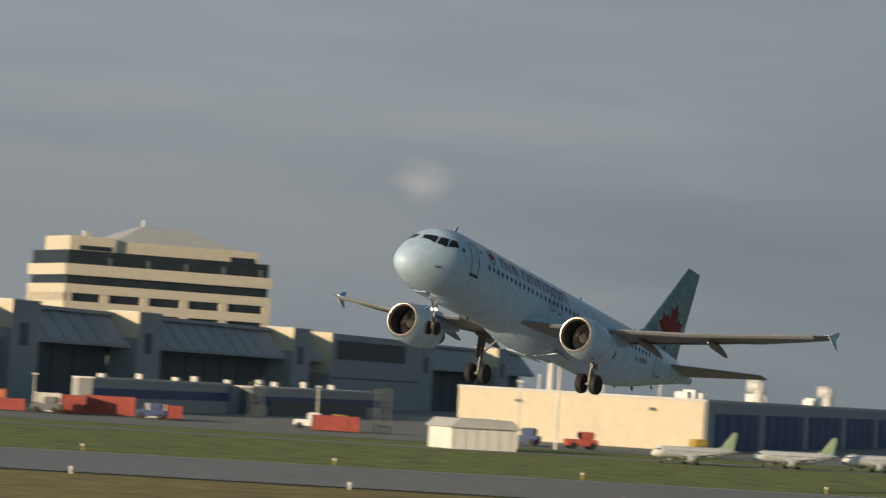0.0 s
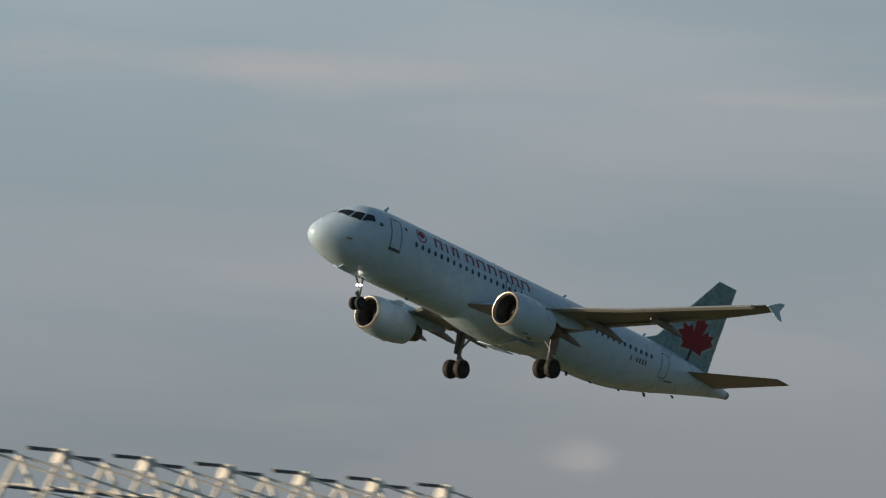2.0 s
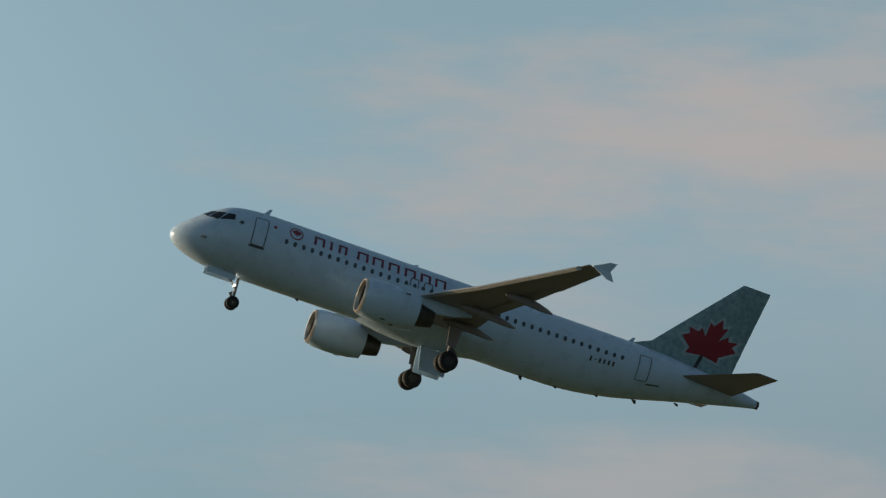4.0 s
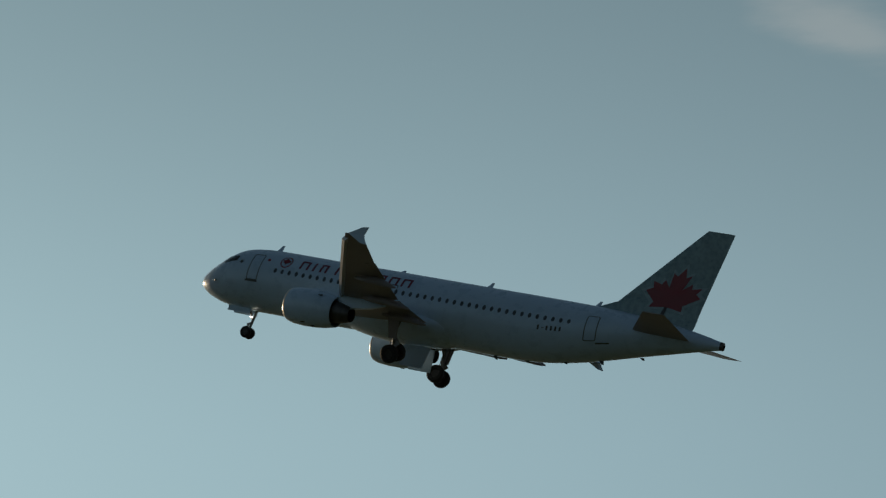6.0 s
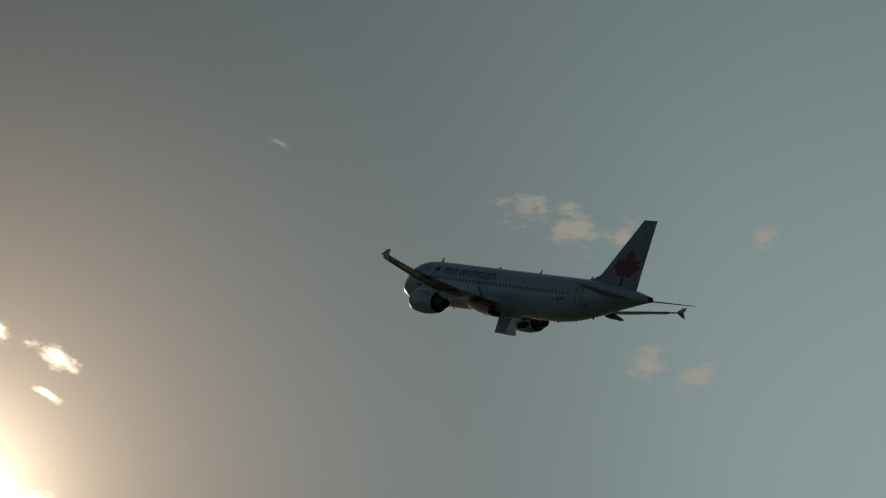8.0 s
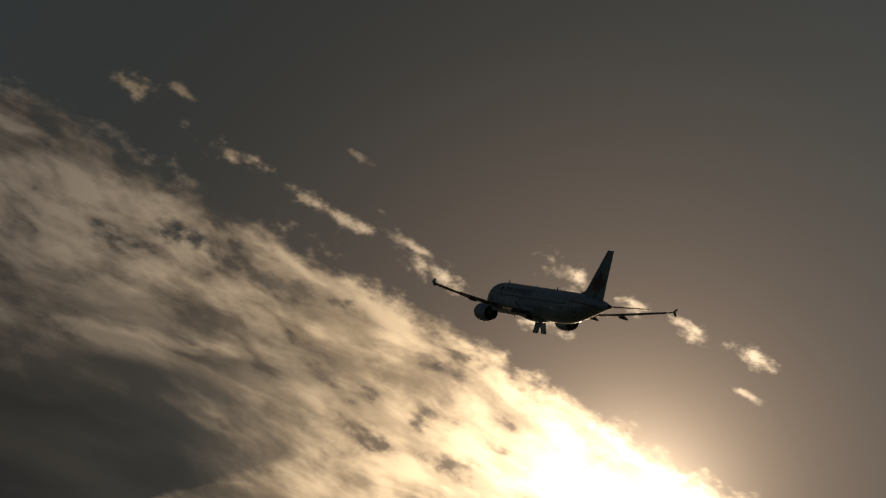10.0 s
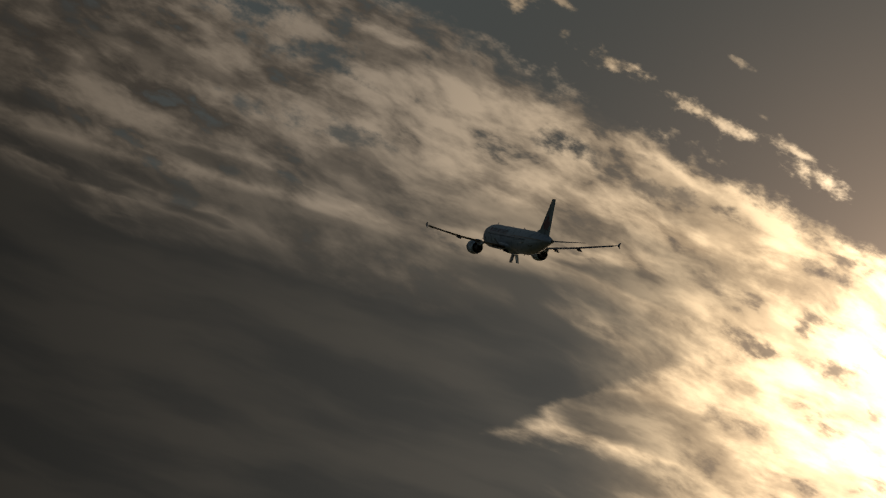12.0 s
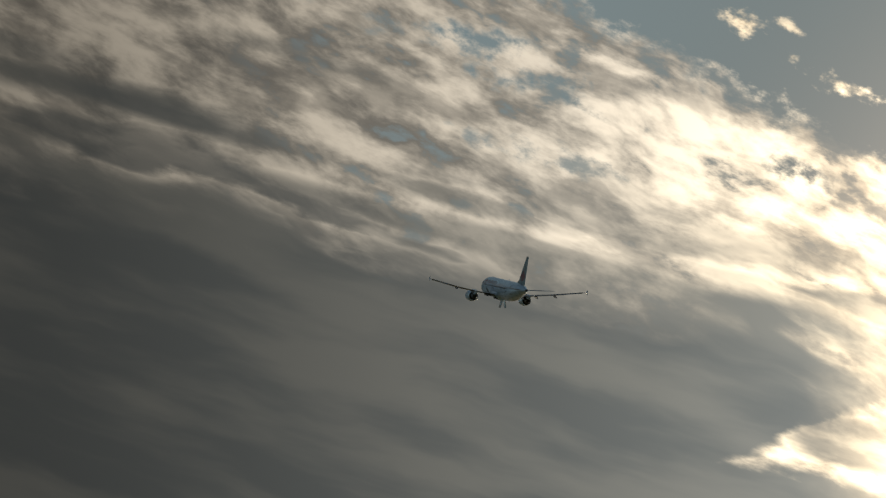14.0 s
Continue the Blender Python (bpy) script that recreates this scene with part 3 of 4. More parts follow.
def airliner(m, label, k=1.0, hull=PAINT, fin_paint=TEAL, mark="leaf", titles=True, group=""):
    """A twin-jet airliner in parts. k scales it. Returns the thing and its moving gear."""
    jet = thing("airliner", m, label, "airplane", group)
    put = lambda name, bm, mat, parent=jet, label="", smooth=True: part(name, shrink(bm, k) if k != 1 else bm, mat, parent, label, smooth)
    # cabin
    xs = [0.42, 0.44, 0.48, 0.54, 0.64, 0.78] + [0.95 + 0.35 * i for i in range(16)] + [7 + 1.5 * i for i in range(12)] + [24.5 + 0.6 * i for i in range(22)] + [37.5]
    rings = []
    for x in xs:
        zc, w, h = section(x)
        rings.append([(18 - x, math.cos(t) * w, zc + math.sin(t) * h) for t in (2 * math.pi * i / 44 for i in range(44))])
    put("fuselage", loft(rings), hull)
    put("exhaust_cone", turned(((-19.46, 0.27), (-19.62, 0.25), (-19.66, 0.14), (-19.3, 0.1)), centre=(0, 0, 0.92), k=20, caps=True), TITAN)
    rings = []
    for i in range(17):
        u = i / 16
        x = 10.6 + 10.9 * u
        w = (math.sin(math.pi * min(1, max(0, u * 0.94 + 0.03)))) ** 0.45
        rings.append([(18 - x, math.cos(t) * 2.13 * w, -0.95 + math.sin(t) * (1.48 * w if math.sin(t) < 0 else 0.7 * w))
                      for t in (2 * math.pi * j / 32 for j in range(32))])
    put("belly_fairing", loft(rings), hull)
    # cockpit and cabin windows
    for mirror in (False, True):
        for pane in (((2.16, 84), (1.80, 80), (2.06, 47), (2.54, 57)), ((2.14, 44), (2.62, 55), (3.06, 45), (2.62, 29)),
                     ((2.72, 29), (3.14, 43), (3.56, 39), (3.56, 26))):
            put("cockpit_window", patch(pane, 0.018, mirror), GLASS, smooth=False)
    for mirror in (False, True):
        for i in range(41):
            x = 6.75 + 0.533 * i
            if 15.0 < x < 15.2:
                continue
            a = 13.2 - (0.0 if x < 25 else (x - 25) * 0.9)
            put("cabin_window", decal([(x + 0.115 * math.cos(t), a + 4.9 * math.sin(t)) for t in (math.pi * (2 * j + 1) / 8 for j in range(8))],
                                      0.012, mirror), PORT, smooth=False)
    for mirror in (False, True):
        for x0, x1, a0, a1 in ((4.72, 5.56, -10, 44), (29.15, 29.97, -27, 29), (14.42, 14.98, -1, 27), (15.28, 15.84, -1, 27)):
            put("door_seam", seam(x0, x1, a0, a1, 0.06, mirror), SEAM, smooth=False)
        put("door_sill", patch(((4.68, -13), (5.6, -13), (5.6, -9.5), (4.68, -9.5)), 0.03, mirror), SEAM, smooth=False)
        put("door_sill", patch(((29.96, -33.5), (30.84, -33.5), (30.84, -30), (29.96, -30)), 0.03, mirror), SEAM, smooth=False)
    if titles:
        for mirror in (False, True):
            # title: a red ring with a filled shape, then plain upright bars of the letters' size
            ring_at = [(7.25 + 0.42 * math.cos(t), 35 + 13.5 * math.sin(t)) for t in (2 * math.pi * j / 20 for j in range(20))]
            bm = bmesh.new()
            flip = Vector((1, -1, 1)) if mirror else Vector((1, 1, 1))
            a = [bm.verts.new(skin(x, d, 0.014) * flip) for x, d in ring_at]
            b = [bm.verts.new(skin(7.25 + (x - 7.25) * 0.84, 35 + (d - 35) * 0.84, 0.014) * flip) for x, d in ring_at]
            for i in range(20):
                bm.faces.new((a[i], a[(i + 1) % 20], b[(i + 1) % 20], b[i]))
            put("emblem_ring", bm, RED, smooth=False)
            put("emblem", decal([(7.25 - 0.34 * x, 35 + 9.5 * (y - 0.1)) for x, y in LEAF] + [(7.25 + 0.34 * x, 35 + 9.5 * (y - 0.1)) for x, y in LEAF[:0:-1]],
                                0.05, mirror), RED, smooth=False)
            x = 8.35
            for width, gap in ((0.66, 0.32), (0.17, 0.36), (0.54, 0.62), (0.70, 0.26), (0.70, 0.30), (0.70, 0.32), (0.70, 0.30), (0.66, 0.26), (0.70, 0)):
                for u in ((0.0,) if width < 0.2 else (0.0, width - 0.15)):
                    put("title_bar", patch(((x + u, 25), (x + u + 0.15, 25), (x + u + 0.15, 45), (x + u, 45)), 0.016, mirror), TITLE, smooth=False)
                if width > 0.2:
                    put("title_bar", patch(((x + 0.15, 40.5), (x + width - 0.15, 40.5), (x + width - 0.15, 45), (x + 0.15, 45)), 0.016, mirror), TITLE, smooth=False)
                x += width + gap
            for i in range(6):
                if i != 1:
                    x = 26.1 + 0.29 * i
                    put("registration_bar", decal([(x, -10), (x + 0.12, -10.3), (x + 0.12, -2), (x, -1.7)], 0.014, mirror), BLACK, smooth=False)
            put("registration_bar", decal([(26.39, -6.6), (26.54, -6.7), (26.54, -5.4), (26.39, -5.3)], 0.014, mirror), BLACK, smooth=False)
            put("small_star_mark", decal([(3.98 + (0.2 if j % 2 else 0.09) * math.sin(math.pi * j / 5), 24 + (5.6 if j % 2 else 2.6) * math.cos(math.pi * j / 5))
                                          for j in range(10)], 0.014, mirror), SEAM, smooth=False)
            put("red_dot_mark", decal([(5.95 + 0.11 * math.sin(t), 33 + 3 * math.cos(t)) for t in (2 * math.pi * j / 8 for j in range(8))], 0.014, mirror), RED, smooth=False)
            put("probe", rod(skin(2.0, -12) * (Vector((1, -1, 1)) if mirror else Vector((1, 1, 1))), skin(2.25, -12, 0.12) * (Vector((1, -1, 1)) if mirror else Vector((1, 1, 1))), 0.05), SEAM)
    # aerials
    for x, z0, dz in ((5.3, 2.04, 0.42), (14.6, 2.05, 0.16), (21.0, 2.05, 0.34), (28.6, 2.0, 0.38)):
        put("aerial", plate(((18 - x, 0, z0), (18 - x - 0.36, 0, z0 - 0.02), (18 - x - 0.48, 0, z0 + dz), (18 - x - 0.34, 0, z0 + dz)), 0.04), hull, smooth=False)
    for x, z0, dz in ((8.4, -2.05, 0.14), (22.6, -2.05, 0.26), (24.8, -2.0, 0.12), (27.4, -1.72, 0.08), (29.8, -1.3, 0.14), (32.4, -0.68, 0.06)):
        put("aerial", plate(((18 - x, 0, z0 + 0.08), (18 - x - 0.3, 0, z0 + 0.08), (18 - x - 0.36, 0, z0 - dz), (18 - x - 0.22, 0, z0 - dz)), 0.05), SEAM, smooth=False)
    # wings
    for sgn in (1, -1):
        rings = []
        for y in (0.6, 1.9, 3.4, 5.0, 6.4, 8.5, 10.6, 12.8, 15.0, 16.4, 16.8):
            te = WING_TE(y) - (0.55 if y < 12.8 else 0.0) - (0.0 if y < 16.5 else 0.0)
            rings.append(foil(WING_LE(y), te - WING_LE(y) if y < 16.5 else 1.35, 0.135 if y < 3 else 0.115 if y < 8 else 0.1, sgn * y, WING_Z(y)))
        wing = put("wing", loft(rings), WING, label="light grey swept wing")
        put("slat", loft([[(18 - WING_LE(y) + 0.16 - u * 0.10, sgn * y, WING_Z(y) - 0.10 + 0.16 * v) for u, v in ((0, 0), (1, 0.8), (4.6, 1.25), (4.2, 0.4), (2, -0.6))]
                          for y in (3.0, 6.2, 10, 16.2)]), SLAT, wing)
        for y0, y1 in ((2.2, 6.2), (6.5, 12.7)):
            rings = []
            for y in (y0, (y0 + y1) / 2, y1):
                c = 1.05 if y < 6.4 else 1.05 - (y - 6.4) * 0.045
                base = foil(WING_TE(y) - 0.75, c, 0.11, sgn * y, 0)
                hinge = Vector((18 - WING_TE(y) + 0.75, 0, 0))
                turn = Matrix.Rotation(radians(10), 3, "Y")
                rings.append([tuple(turn @ (Vector(p) - hinge) + hinge + Vector((0, 0, WING_Z(y) - 0.07))) for p in base])
            put("flap", loft(rings), WING, wing)
        for y, length in ((3.9, 3.2), (6.9, 3.4), (10.6, 2.9)):
            x0 = WING_TE(y) - length * 0.62
            rings = []
            for i in range(9):
                u = i / 8
                r = 0.21 * math.sin(math.pi * min(0.985, 0.05 + u * 0.93)) ** 0.6
                drop = 0.20 + 0.30 * max(0, u - 0.55) * 1.5
                rings.append([(18 - x0 - u * length, sgn * y + math.cos(t) * r * 0.75, WING_Z(y) - drop - 0.05 + math.sin(t) * r * 1.15) for t in (2 * math.pi * j / 12 for j in range(12))])
            put("flap_fairing", loft(rings), WING, wing)
        zt, xt = WING_Z(16.8), 18 - WING_LE(16.8)
        put("wingtip_fence", plate(((xt - 0.25, sgn * 16.82, zt + 0.02), (xt - 1.15, sgn * 16.9, zt + 0.48), (xt - 1.55, sgn * 16.92, zt + 0.52), (xt - 1.3, sgn * 16.84, zt),
                                    (xt - 1.6, sgn * 16.88, zt - 0.5), (xt - 1.2, sgn * 16.86, zt - 0.45)), 0.07), hull, wing, smooth=False)
        put("wingtip_light", box(xt - 0.5, xt - 0.25, sgn * 16.55, sgn * 16.8, zt - 0.03, zt + 0.07), BEACON if titles else PORT, wing, smooth=False)
        # engine
        c = (18 - 11.0, sgn * 5.75, -2.02)
        outer = ((0.0, 0.93), (0.05, 0.99), (-0.12, 1.06), (-0.5, 1.15), (-1.2, 1.19), (-2.0, 1.17), (-2.8, 1.07), (-3.35, 0.95), (-3.35, 0.90))
        engine = put("engine", turned([(u, r) for u, r in outer[2:]], centre=c, k=40), hull, label="turbofan engine cowling")
        put("inlet_lip", turned(((-0.14, 1.065), (-0.03, 1.03), (0.04, 0.97), (0.03, 0.92), (-0.08, 0.88), (-0.2, 0.865)), centre=c, k=40), LIP, engine)
        put("inlet_duct", turned(((-0.18, 0.867), (-0.7, 0.86), (-1.15, 0.87), (-1.15, 0.02)), centre=c, k=40), DUCT, engine)
        bm = bmesh.new()
        for i in range(24):
            t = 2 * math.pi * i / 24
            for r0, r1 in ((0.26, 0.85),):
                pts = [(c[0] - 1.0 + dx, c[1] + math.cos(t + dt) * r, c[2] + math.sin(t + dt) * r) for r, dt, dx in ((r0, 0, 0), (r0, 0.16, -0.1), (r1, 0.2, -0.1), (r1, 0.02, 0.0))]
                bm.faces.new([bm.verts.new(p) for p in pts])
        put("fan", bm, FAN, engine, smooth=False)
        put("spinner", turned(((-0.62, 0.01), (-0.75, 0.12), (-0.95, 0.24), (-1.1, 0.29)), centre=c, k=20), SPIN, engine)
        put("core_nozzle", turned(((-3.0, 0.72), (-3.4, 0.70), (-4.1, 0.55), (-4.4, 0.46), (-4.38, 0.42), (-4.0, 0.4), (-4.0, 0.02)), centre=c, k=28), TITAN, engine)
        put("pylon", loft([[(18 - x, sgn * 5.75 - w, z0), (18 - x, sgn * 5.75 + w, z0), (18 - x, sgn * 5.75 + w, z1), (18 - x, sgn * 5.75 - w, z1)]
                           for x, w, z0, z1 in ((11.9, 0.06, -0.98, -0.9), (13.2, 0.2, -1.2, -0.62), (15.0, 0.22, -1.7, -0.62), (16.6, 0.16, -1.45, -0.85), (17.6, 0.05, -1.15, -1.0))]), hull, engine)
        for dx, a0 in ((-1.3, -60), (-1.9, -75), (-2.3, 40)):
            t = radians(a0)
            r = 1.185
            put("cowl_mark", plate([(c[0] + dx + ex, c[1] + sgn * r * math.cos(t + et), c[2] + r * math.sin(t + et)) for ex, et in ((0, -0.05), (-0.32, -0.04), (-0.3, 0.05), (-0.02, 0.03))], 0.03), SEAM, engine, smooth=False)
        put("strake", plate(((18 - 11.9, sgn * (5.75 - 0.75), -1.1), (18 - 13.0, sgn * (5.75 - 0.75), -1.1), (18 - 13.0, sgn * (5.75 - 0.95), -0.8), (18 - 12.5, sgn * (5.75 - 0.95), -0.78)), 0.04), hull, engine, smooth=False)
        # tailplane
        put("tailplane", loft([foil(31.7 + (y - 0.6) * 0.56, 3.95 - (y - 0.6) * 0.45, 0.10, sgn * y, 0.78 + (y - 0.6) * 0.075) for y in (0.6, 2.4, 4.3, 6.0, 6.22)]), WING)
    # fin
    def fin_le(z):
        return 29.3 + (z - 1.75) * 0.93 if z > 2.6 else 27.3 + (z - 1.4) * 2.33
    rings = [foil(fin_le(z), te - fin_le(z), th, 0, z, True) for z, te, th in ((1.4, 35.35, 0.075), (1.9, 35.5, 0.08), (2.6, 35.6, 0.09), (4.0, 35.88, 0.095), (5.5, 36.2, 0.095), (7.0, 36.52, 0.09), (7.6, 36.65, 0.085), (7.76, 36.66, 0.06))]
    fin = put("fin", loft(rings), fin_paint, label="swept tail fin in livery colours")
    for sgn in (1, -1):
        if mark == "leaf":
            lift = 0.02

            def lean(u, v, s=2.25):
                x, z = 33.45 + u * s + v * s * 0.30, 3.0 + v * s
                te, le = 35.03 + 0.2125 * z, fin_le(z)
                w = min(0.98, max(0.02, (x - le) / (te - le)))
                half = 0.095 * (te - le) * 2.9 * (0.2969 * math.sqrt(w) - 0.126 * w - 0.3516 * w * w + 0.2843 * w ** 3 - 0.1015 * w ** 4)
                return Vector((18 - x, sgn * (half + lift), z))

            def fan(points, middle):
                bm = bmesh.new()
                hub = bm.verts.new(lean(*middle))
                inner = [bm.verts.new(lean((u + middle[0]) / 2, (v + middle[1]) / 2)) for u, v in points]
                rim = [bm.verts.new(lean(u, v)) for u, v in points]
                for i in range(len(points)):
                    j = (i + 1) % len(points)
                    bm.faces.new((inner[i], rim[i], rim[j], inner[j]))
                    bm.faces.new((hub, inner[i], inner[j]))
                return bm

            shape = [(x, y) for x, y in LEAF] + [(-x, y) for x, y in LEAF[:0:-1]]
            lift = 0.012
            put("frost_patch", fan([(u * 1.2, 0.2 + (v - 0.2) * 1.18) for u, v in shape[:12] + shape[14:]], (0, 0.2)), FROST, fin, "pale frosted paint round the leaf", smooth=False)
            lift = 0.026
            put("leaf_mark", fan(shape[:12] + shape[14:], (0, 0.2)), RED, fin, "plain red leaf shape", smooth=False)
            put("leaf_stem", fan(((0.05, -0.14), (0.05, -0.6), (-0.05, -0.6), (-0.05, -0.14)), (0, -0.37)), BLACK, fin, smooth=False)
        elif mark == "cross":
            if sgn == 1:
                put("fin_cap", loft([foil(fin_le(z) - 0.04, te - fin_le(z) + 0.08, th, 0, z, True) for z, te, th in ((6.95, 36.51, 0.105), (7.6, 36.65, 0.10), (7.82, 36.66, 0.07))]), WHITE, fin, "white fin tip")
            for du, dv in ((0.98, 0.32), (0.32, 0.98)):
                put("cross_bar", plate([(18 - 34.15 - u * du - v * dv * 0.15, sgn * 0.15, 4.95 + v * dv) for u, v in ((-1, -1), (1, -1), (1, 1), (-1, 1))], 0.12), WHITE, fin, smooth=False)
    # landing gear
    def wheel(parent, at, r, w):
        x, y, z = at
        tyre = put("wheel", turned(((-w, r * 0.55), (-w, r * 0.86), (-w * 0.75, r * 0.97), (-w * 0.3, r), (w * 0.3, r), (w * 0.75, r * 0.97), (w, r * 0.86), (w, r * 0.55)), "Y", 28, at), RUBBER, parent)
        put("rim", turned(((-w * 0.95, r * 0.56), (-w * 0.5, r * 0.45), (-w * 0.5, 0.03), (w * 0.5, 0.03), (w * 0.5, r * 0.45), (w * 0.95, r * 0.56)), "Y", 20, at), RIM, tyre)
    gear = {}
    g = put("nose_gear", rod((0, 0, 0.2), (-0.05, 0, -1.75), 0.09), STEEL)
    g.location = Vector((18 - 5.0, 0, -1.85)) * k
    gear["nose"] = g
    for sy in (1, -1):
        wheel(g, (-0.05, sy * 0.25, -1.72), 0.385, 0.11)
        put("landing_lamp", turned(((0.0, 0.055), (0.03, 0.06), (-0.08, 0.03)), centre=(0.14, sy * 0.14, -0.7), k=12, caps=True), LAMP if titles else PORT, g)
    put("drag_brace", rod((0.9, 0, 0.1), (0, 0, -0.85), 0.06), STEEL, g)
    put("torque_link", plate(((0.02, -0.1, -0.95), (0.3, 0, -1.2), (0.02, 0.1, -1.55), (0.1, 0, -1.2)), 0.06), STEEL, g, smooth=False)
    for sy in (1, -1):
        d = put("nose_gear_door", plate(((0, 0, 0), (1.75, 0, 0.04), (1.75, -sy * 0.36, -0.03), (0, -sy * 0.38, -0.08)), 0.04), hull, smooth=False)
        d.location = Vector((18 - 4.75, sy * 0.40, -1.98)) * k
        gear["nose_door", sy] = d
    for sy in (1, -1):
        g = put("main_gear", rod((0, 0, 0.3), (-0.02, 0, -2.25), 0.14, r2=0.11), STEEL)
        g.location = Vector((18 - 17.3, sy * 3.75, -1.35)) * k
        gear["main", sy] = g
        for dy in (0.46, -0.46):
            wheel(g, (-0.02, dy, -2.28), 0.585, 0.2)
        put("axle", rod((-0.02, -0.4, -2.28), (-0.02, 0.4, -2.28), 0.1), STEEL, g)
        put("side_brace", rod((0.1, -sy * 1.3, 0.15), (0, 0, -1.1), 0.07), STEEL, g)
        put("torque_link", plate(((-0.05, -0.14, -1.2), (-0.5, 0, -1.6), (-0.05, 0.14, -2.1), (-0.12, 0, -1.6)), 0.07), STEEL, g, smooth=False)
        put("leg_fairing", plate(((0.42, sy * 0.16, 0.3), (-0.45, sy * 0.16, 0.3), (-0.3, sy * 0.2, -1.35), (0.26, sy * 0.2, -1.35)), 0.05), WING, g, smooth=False)
        put("brake_hose", rod((0.12, 0.05, 0.1), (0.15, 0.1, -2.1), 0.025, 6), SEAM, g)
        d = put("main_gear_door", plate(((0.95, 0, 0), (-0.95, 0, 0), (-0.8, sy * 1.45, 0.28), (0.8, sy * 1.45, 0.28)), 0.06), hull, smooth=False)
        d.location = Vector((18 - 17.4, sy * 0.28, -2.40)) * k
        gear["main_door", sy] = d
    return jet, gear


JET_ROWS = (
    (0, 24.72, 257.93, 9.86, 144.00, 11.24, -1.84),
    (0.5, 4.20, 242.14, 12.84, 147.46, 11.27, -1.21),
    (1, -16.77, 221.94, 16.16, 150.57, 11.86, -0.57),
    (1.5, -39.26, 199.52, 20.11, 153.54, 12.44, -0.52),
    (2, -60.89, 180.29, 24.23, 155.48, 12.32, -1.15),
    (2.5, -82.55, 164.68, 25.24, 156.90, 12.80, -0.70),
    (3, -102.99, 150.79, 27.85, 157.90, 13.40, -0.40),
    (3.5, -124.80, 133.92, 32.12, 158.40, 14.00, -0.20),
    (4, -142.36, 110.87, 36.81, 158.68, 14.44, -0.07),
    (4.5, -155.67, 81.63, 41.90, 158.74, 14.72, -0.01),
    (5, -166.51, 48.73, 46.97, 158.66, 14.88, 0.01),
    (5.5, -176.69, 14.67, 51.59, 158.55, 14.96, 0.00),
    (6, -187.98, -18.04, 55.31, 158.50, 15.00, 0.00),
    (6.5, -200.39, -49.40, 58.15, 158.50, 15.00, 0.00),
    (7, -211.66, -81.01, 63.11, 158.50, 15.00, 0.00),
    (7.5, -223.42, -111.81, 68.68, 158.45, 15.03, -0.09),
    (8, -235.66, -141.79, 74.87, 158.34, 15.10, -0.27),
    (8.5, -247.91, -171.67, 81.31, 158.23, 15.19, -0.45),
    (9, -259.67, -202.16, 87.67, 158.13, 15.29, -0.56),
    (9.5, -270.46, -233.98, 93.60, 158.09, 15.37, -0.51),
    (10, -280.29, -267.12, 99.09, 158.11, 15.45, -0.30),
    (10.5, -290.59, -300.69, 104.91, 158.75, 15.03, 0.07),
    (11, -300.55, -333.97, 110.49, 158.52, 15.03, 0.18),
    (11.5, -309.24, -365.96, 115.82, 158.50, 15.00, -0.00),
    (12, -317.84, -397.58, 120.97, 158.58, 14.75, 0.01),
    (12.5, -327.01, -429.39, 126.24, 158.55, 14.60, 0.37),
    (13, -337.02, -462.46, 131.93, 159.07, 14.39, 0.64),
    (13.5, -345.14, -492.85, 137.07, 159.76, 14.46, -0.15),
    (14, -355.79, -526.94, 143.41, 159.29, 14.57, 0.21),
)


def jet_pose(t, x, y, z, heading, pitch, bank):
    return pose(x, y, z, bank, -pitch, heading + 90)


jet, gear = airliner(jet_pose(*JET_ROWS[0]), "pale ice-blue twin-jet airliner climbing with its wheels out", 1.0)


# ---- ground ----
def strip(name, x0, x1, y0, y1, z, mat, label, lift=0.0):
    bm = bmesh.new()
    nx, ny = max(1, int((x1 - x0) / 150)), max(1, int((y1 - y0) / 150))
    grid = [[bm.verts.new((x0 + (x1 - x0) * i / nx, y0 + (y1 - y0) * j / ny, z)) for j in range(ny + 1)] for i in range(nx + 1)]
    for i in range(nx):
        for j in range(ny):
            bm.faces.new((grid[i][j], grid[i + 1][j], grid[i + 1][j + 1], grid[i][j + 1]))
    return tagged(finish(name, bm, mat), label, "ground", kind="structure")


strip("ground", -4500, 4500, -4500, 4500, 0, FIELD, "wide level field of green grass, darkened to cut bounced light")
strip("lawn", -900, 900, 277, 372, 0.02, GRASS, "mown green grass toned as sunlit, between taxiway and apron")
strip("verge", -900, 900, 205, 238, 0.02, DRYGRASS, "yellowed dry grass beside the taxiway")
strip("runway", -900, 900, 240, 277, 0.04, ASPHALT, "worn grey asphalt taxiway across the field")
strip("runway_line", -900, 900, 275.2, 275.9, 0.06, LINE, "white painted edge line on asphalt")
strip("path", -900, 900, 346, 352, 0.04, APRON, "pale narrow service road in the grass")
strip("apron", -420, 420, 372, 820, 0.04, APRON, "pale concrete apron before the hangars")

# the grid of the airport buildings: A runs along the long walls, B looks out of them
A, B = Vector((0.375, 0.927, 0)), Vector((0.927, -0.375, 0))
GRID = Matrix(((B.x, A.x, 0, 0), (B.y, A.y, 0, 0), (0, 0, 1, 0), (0, 0, 0, 1)))   # local x outwards, local y along the wall


def grid_at(x, y, z=0.0):
    return Matrix.Translation((x, y, z)) @ GRID


def building(name, m, label, category="building"):
    return thing(name, m, label, category)


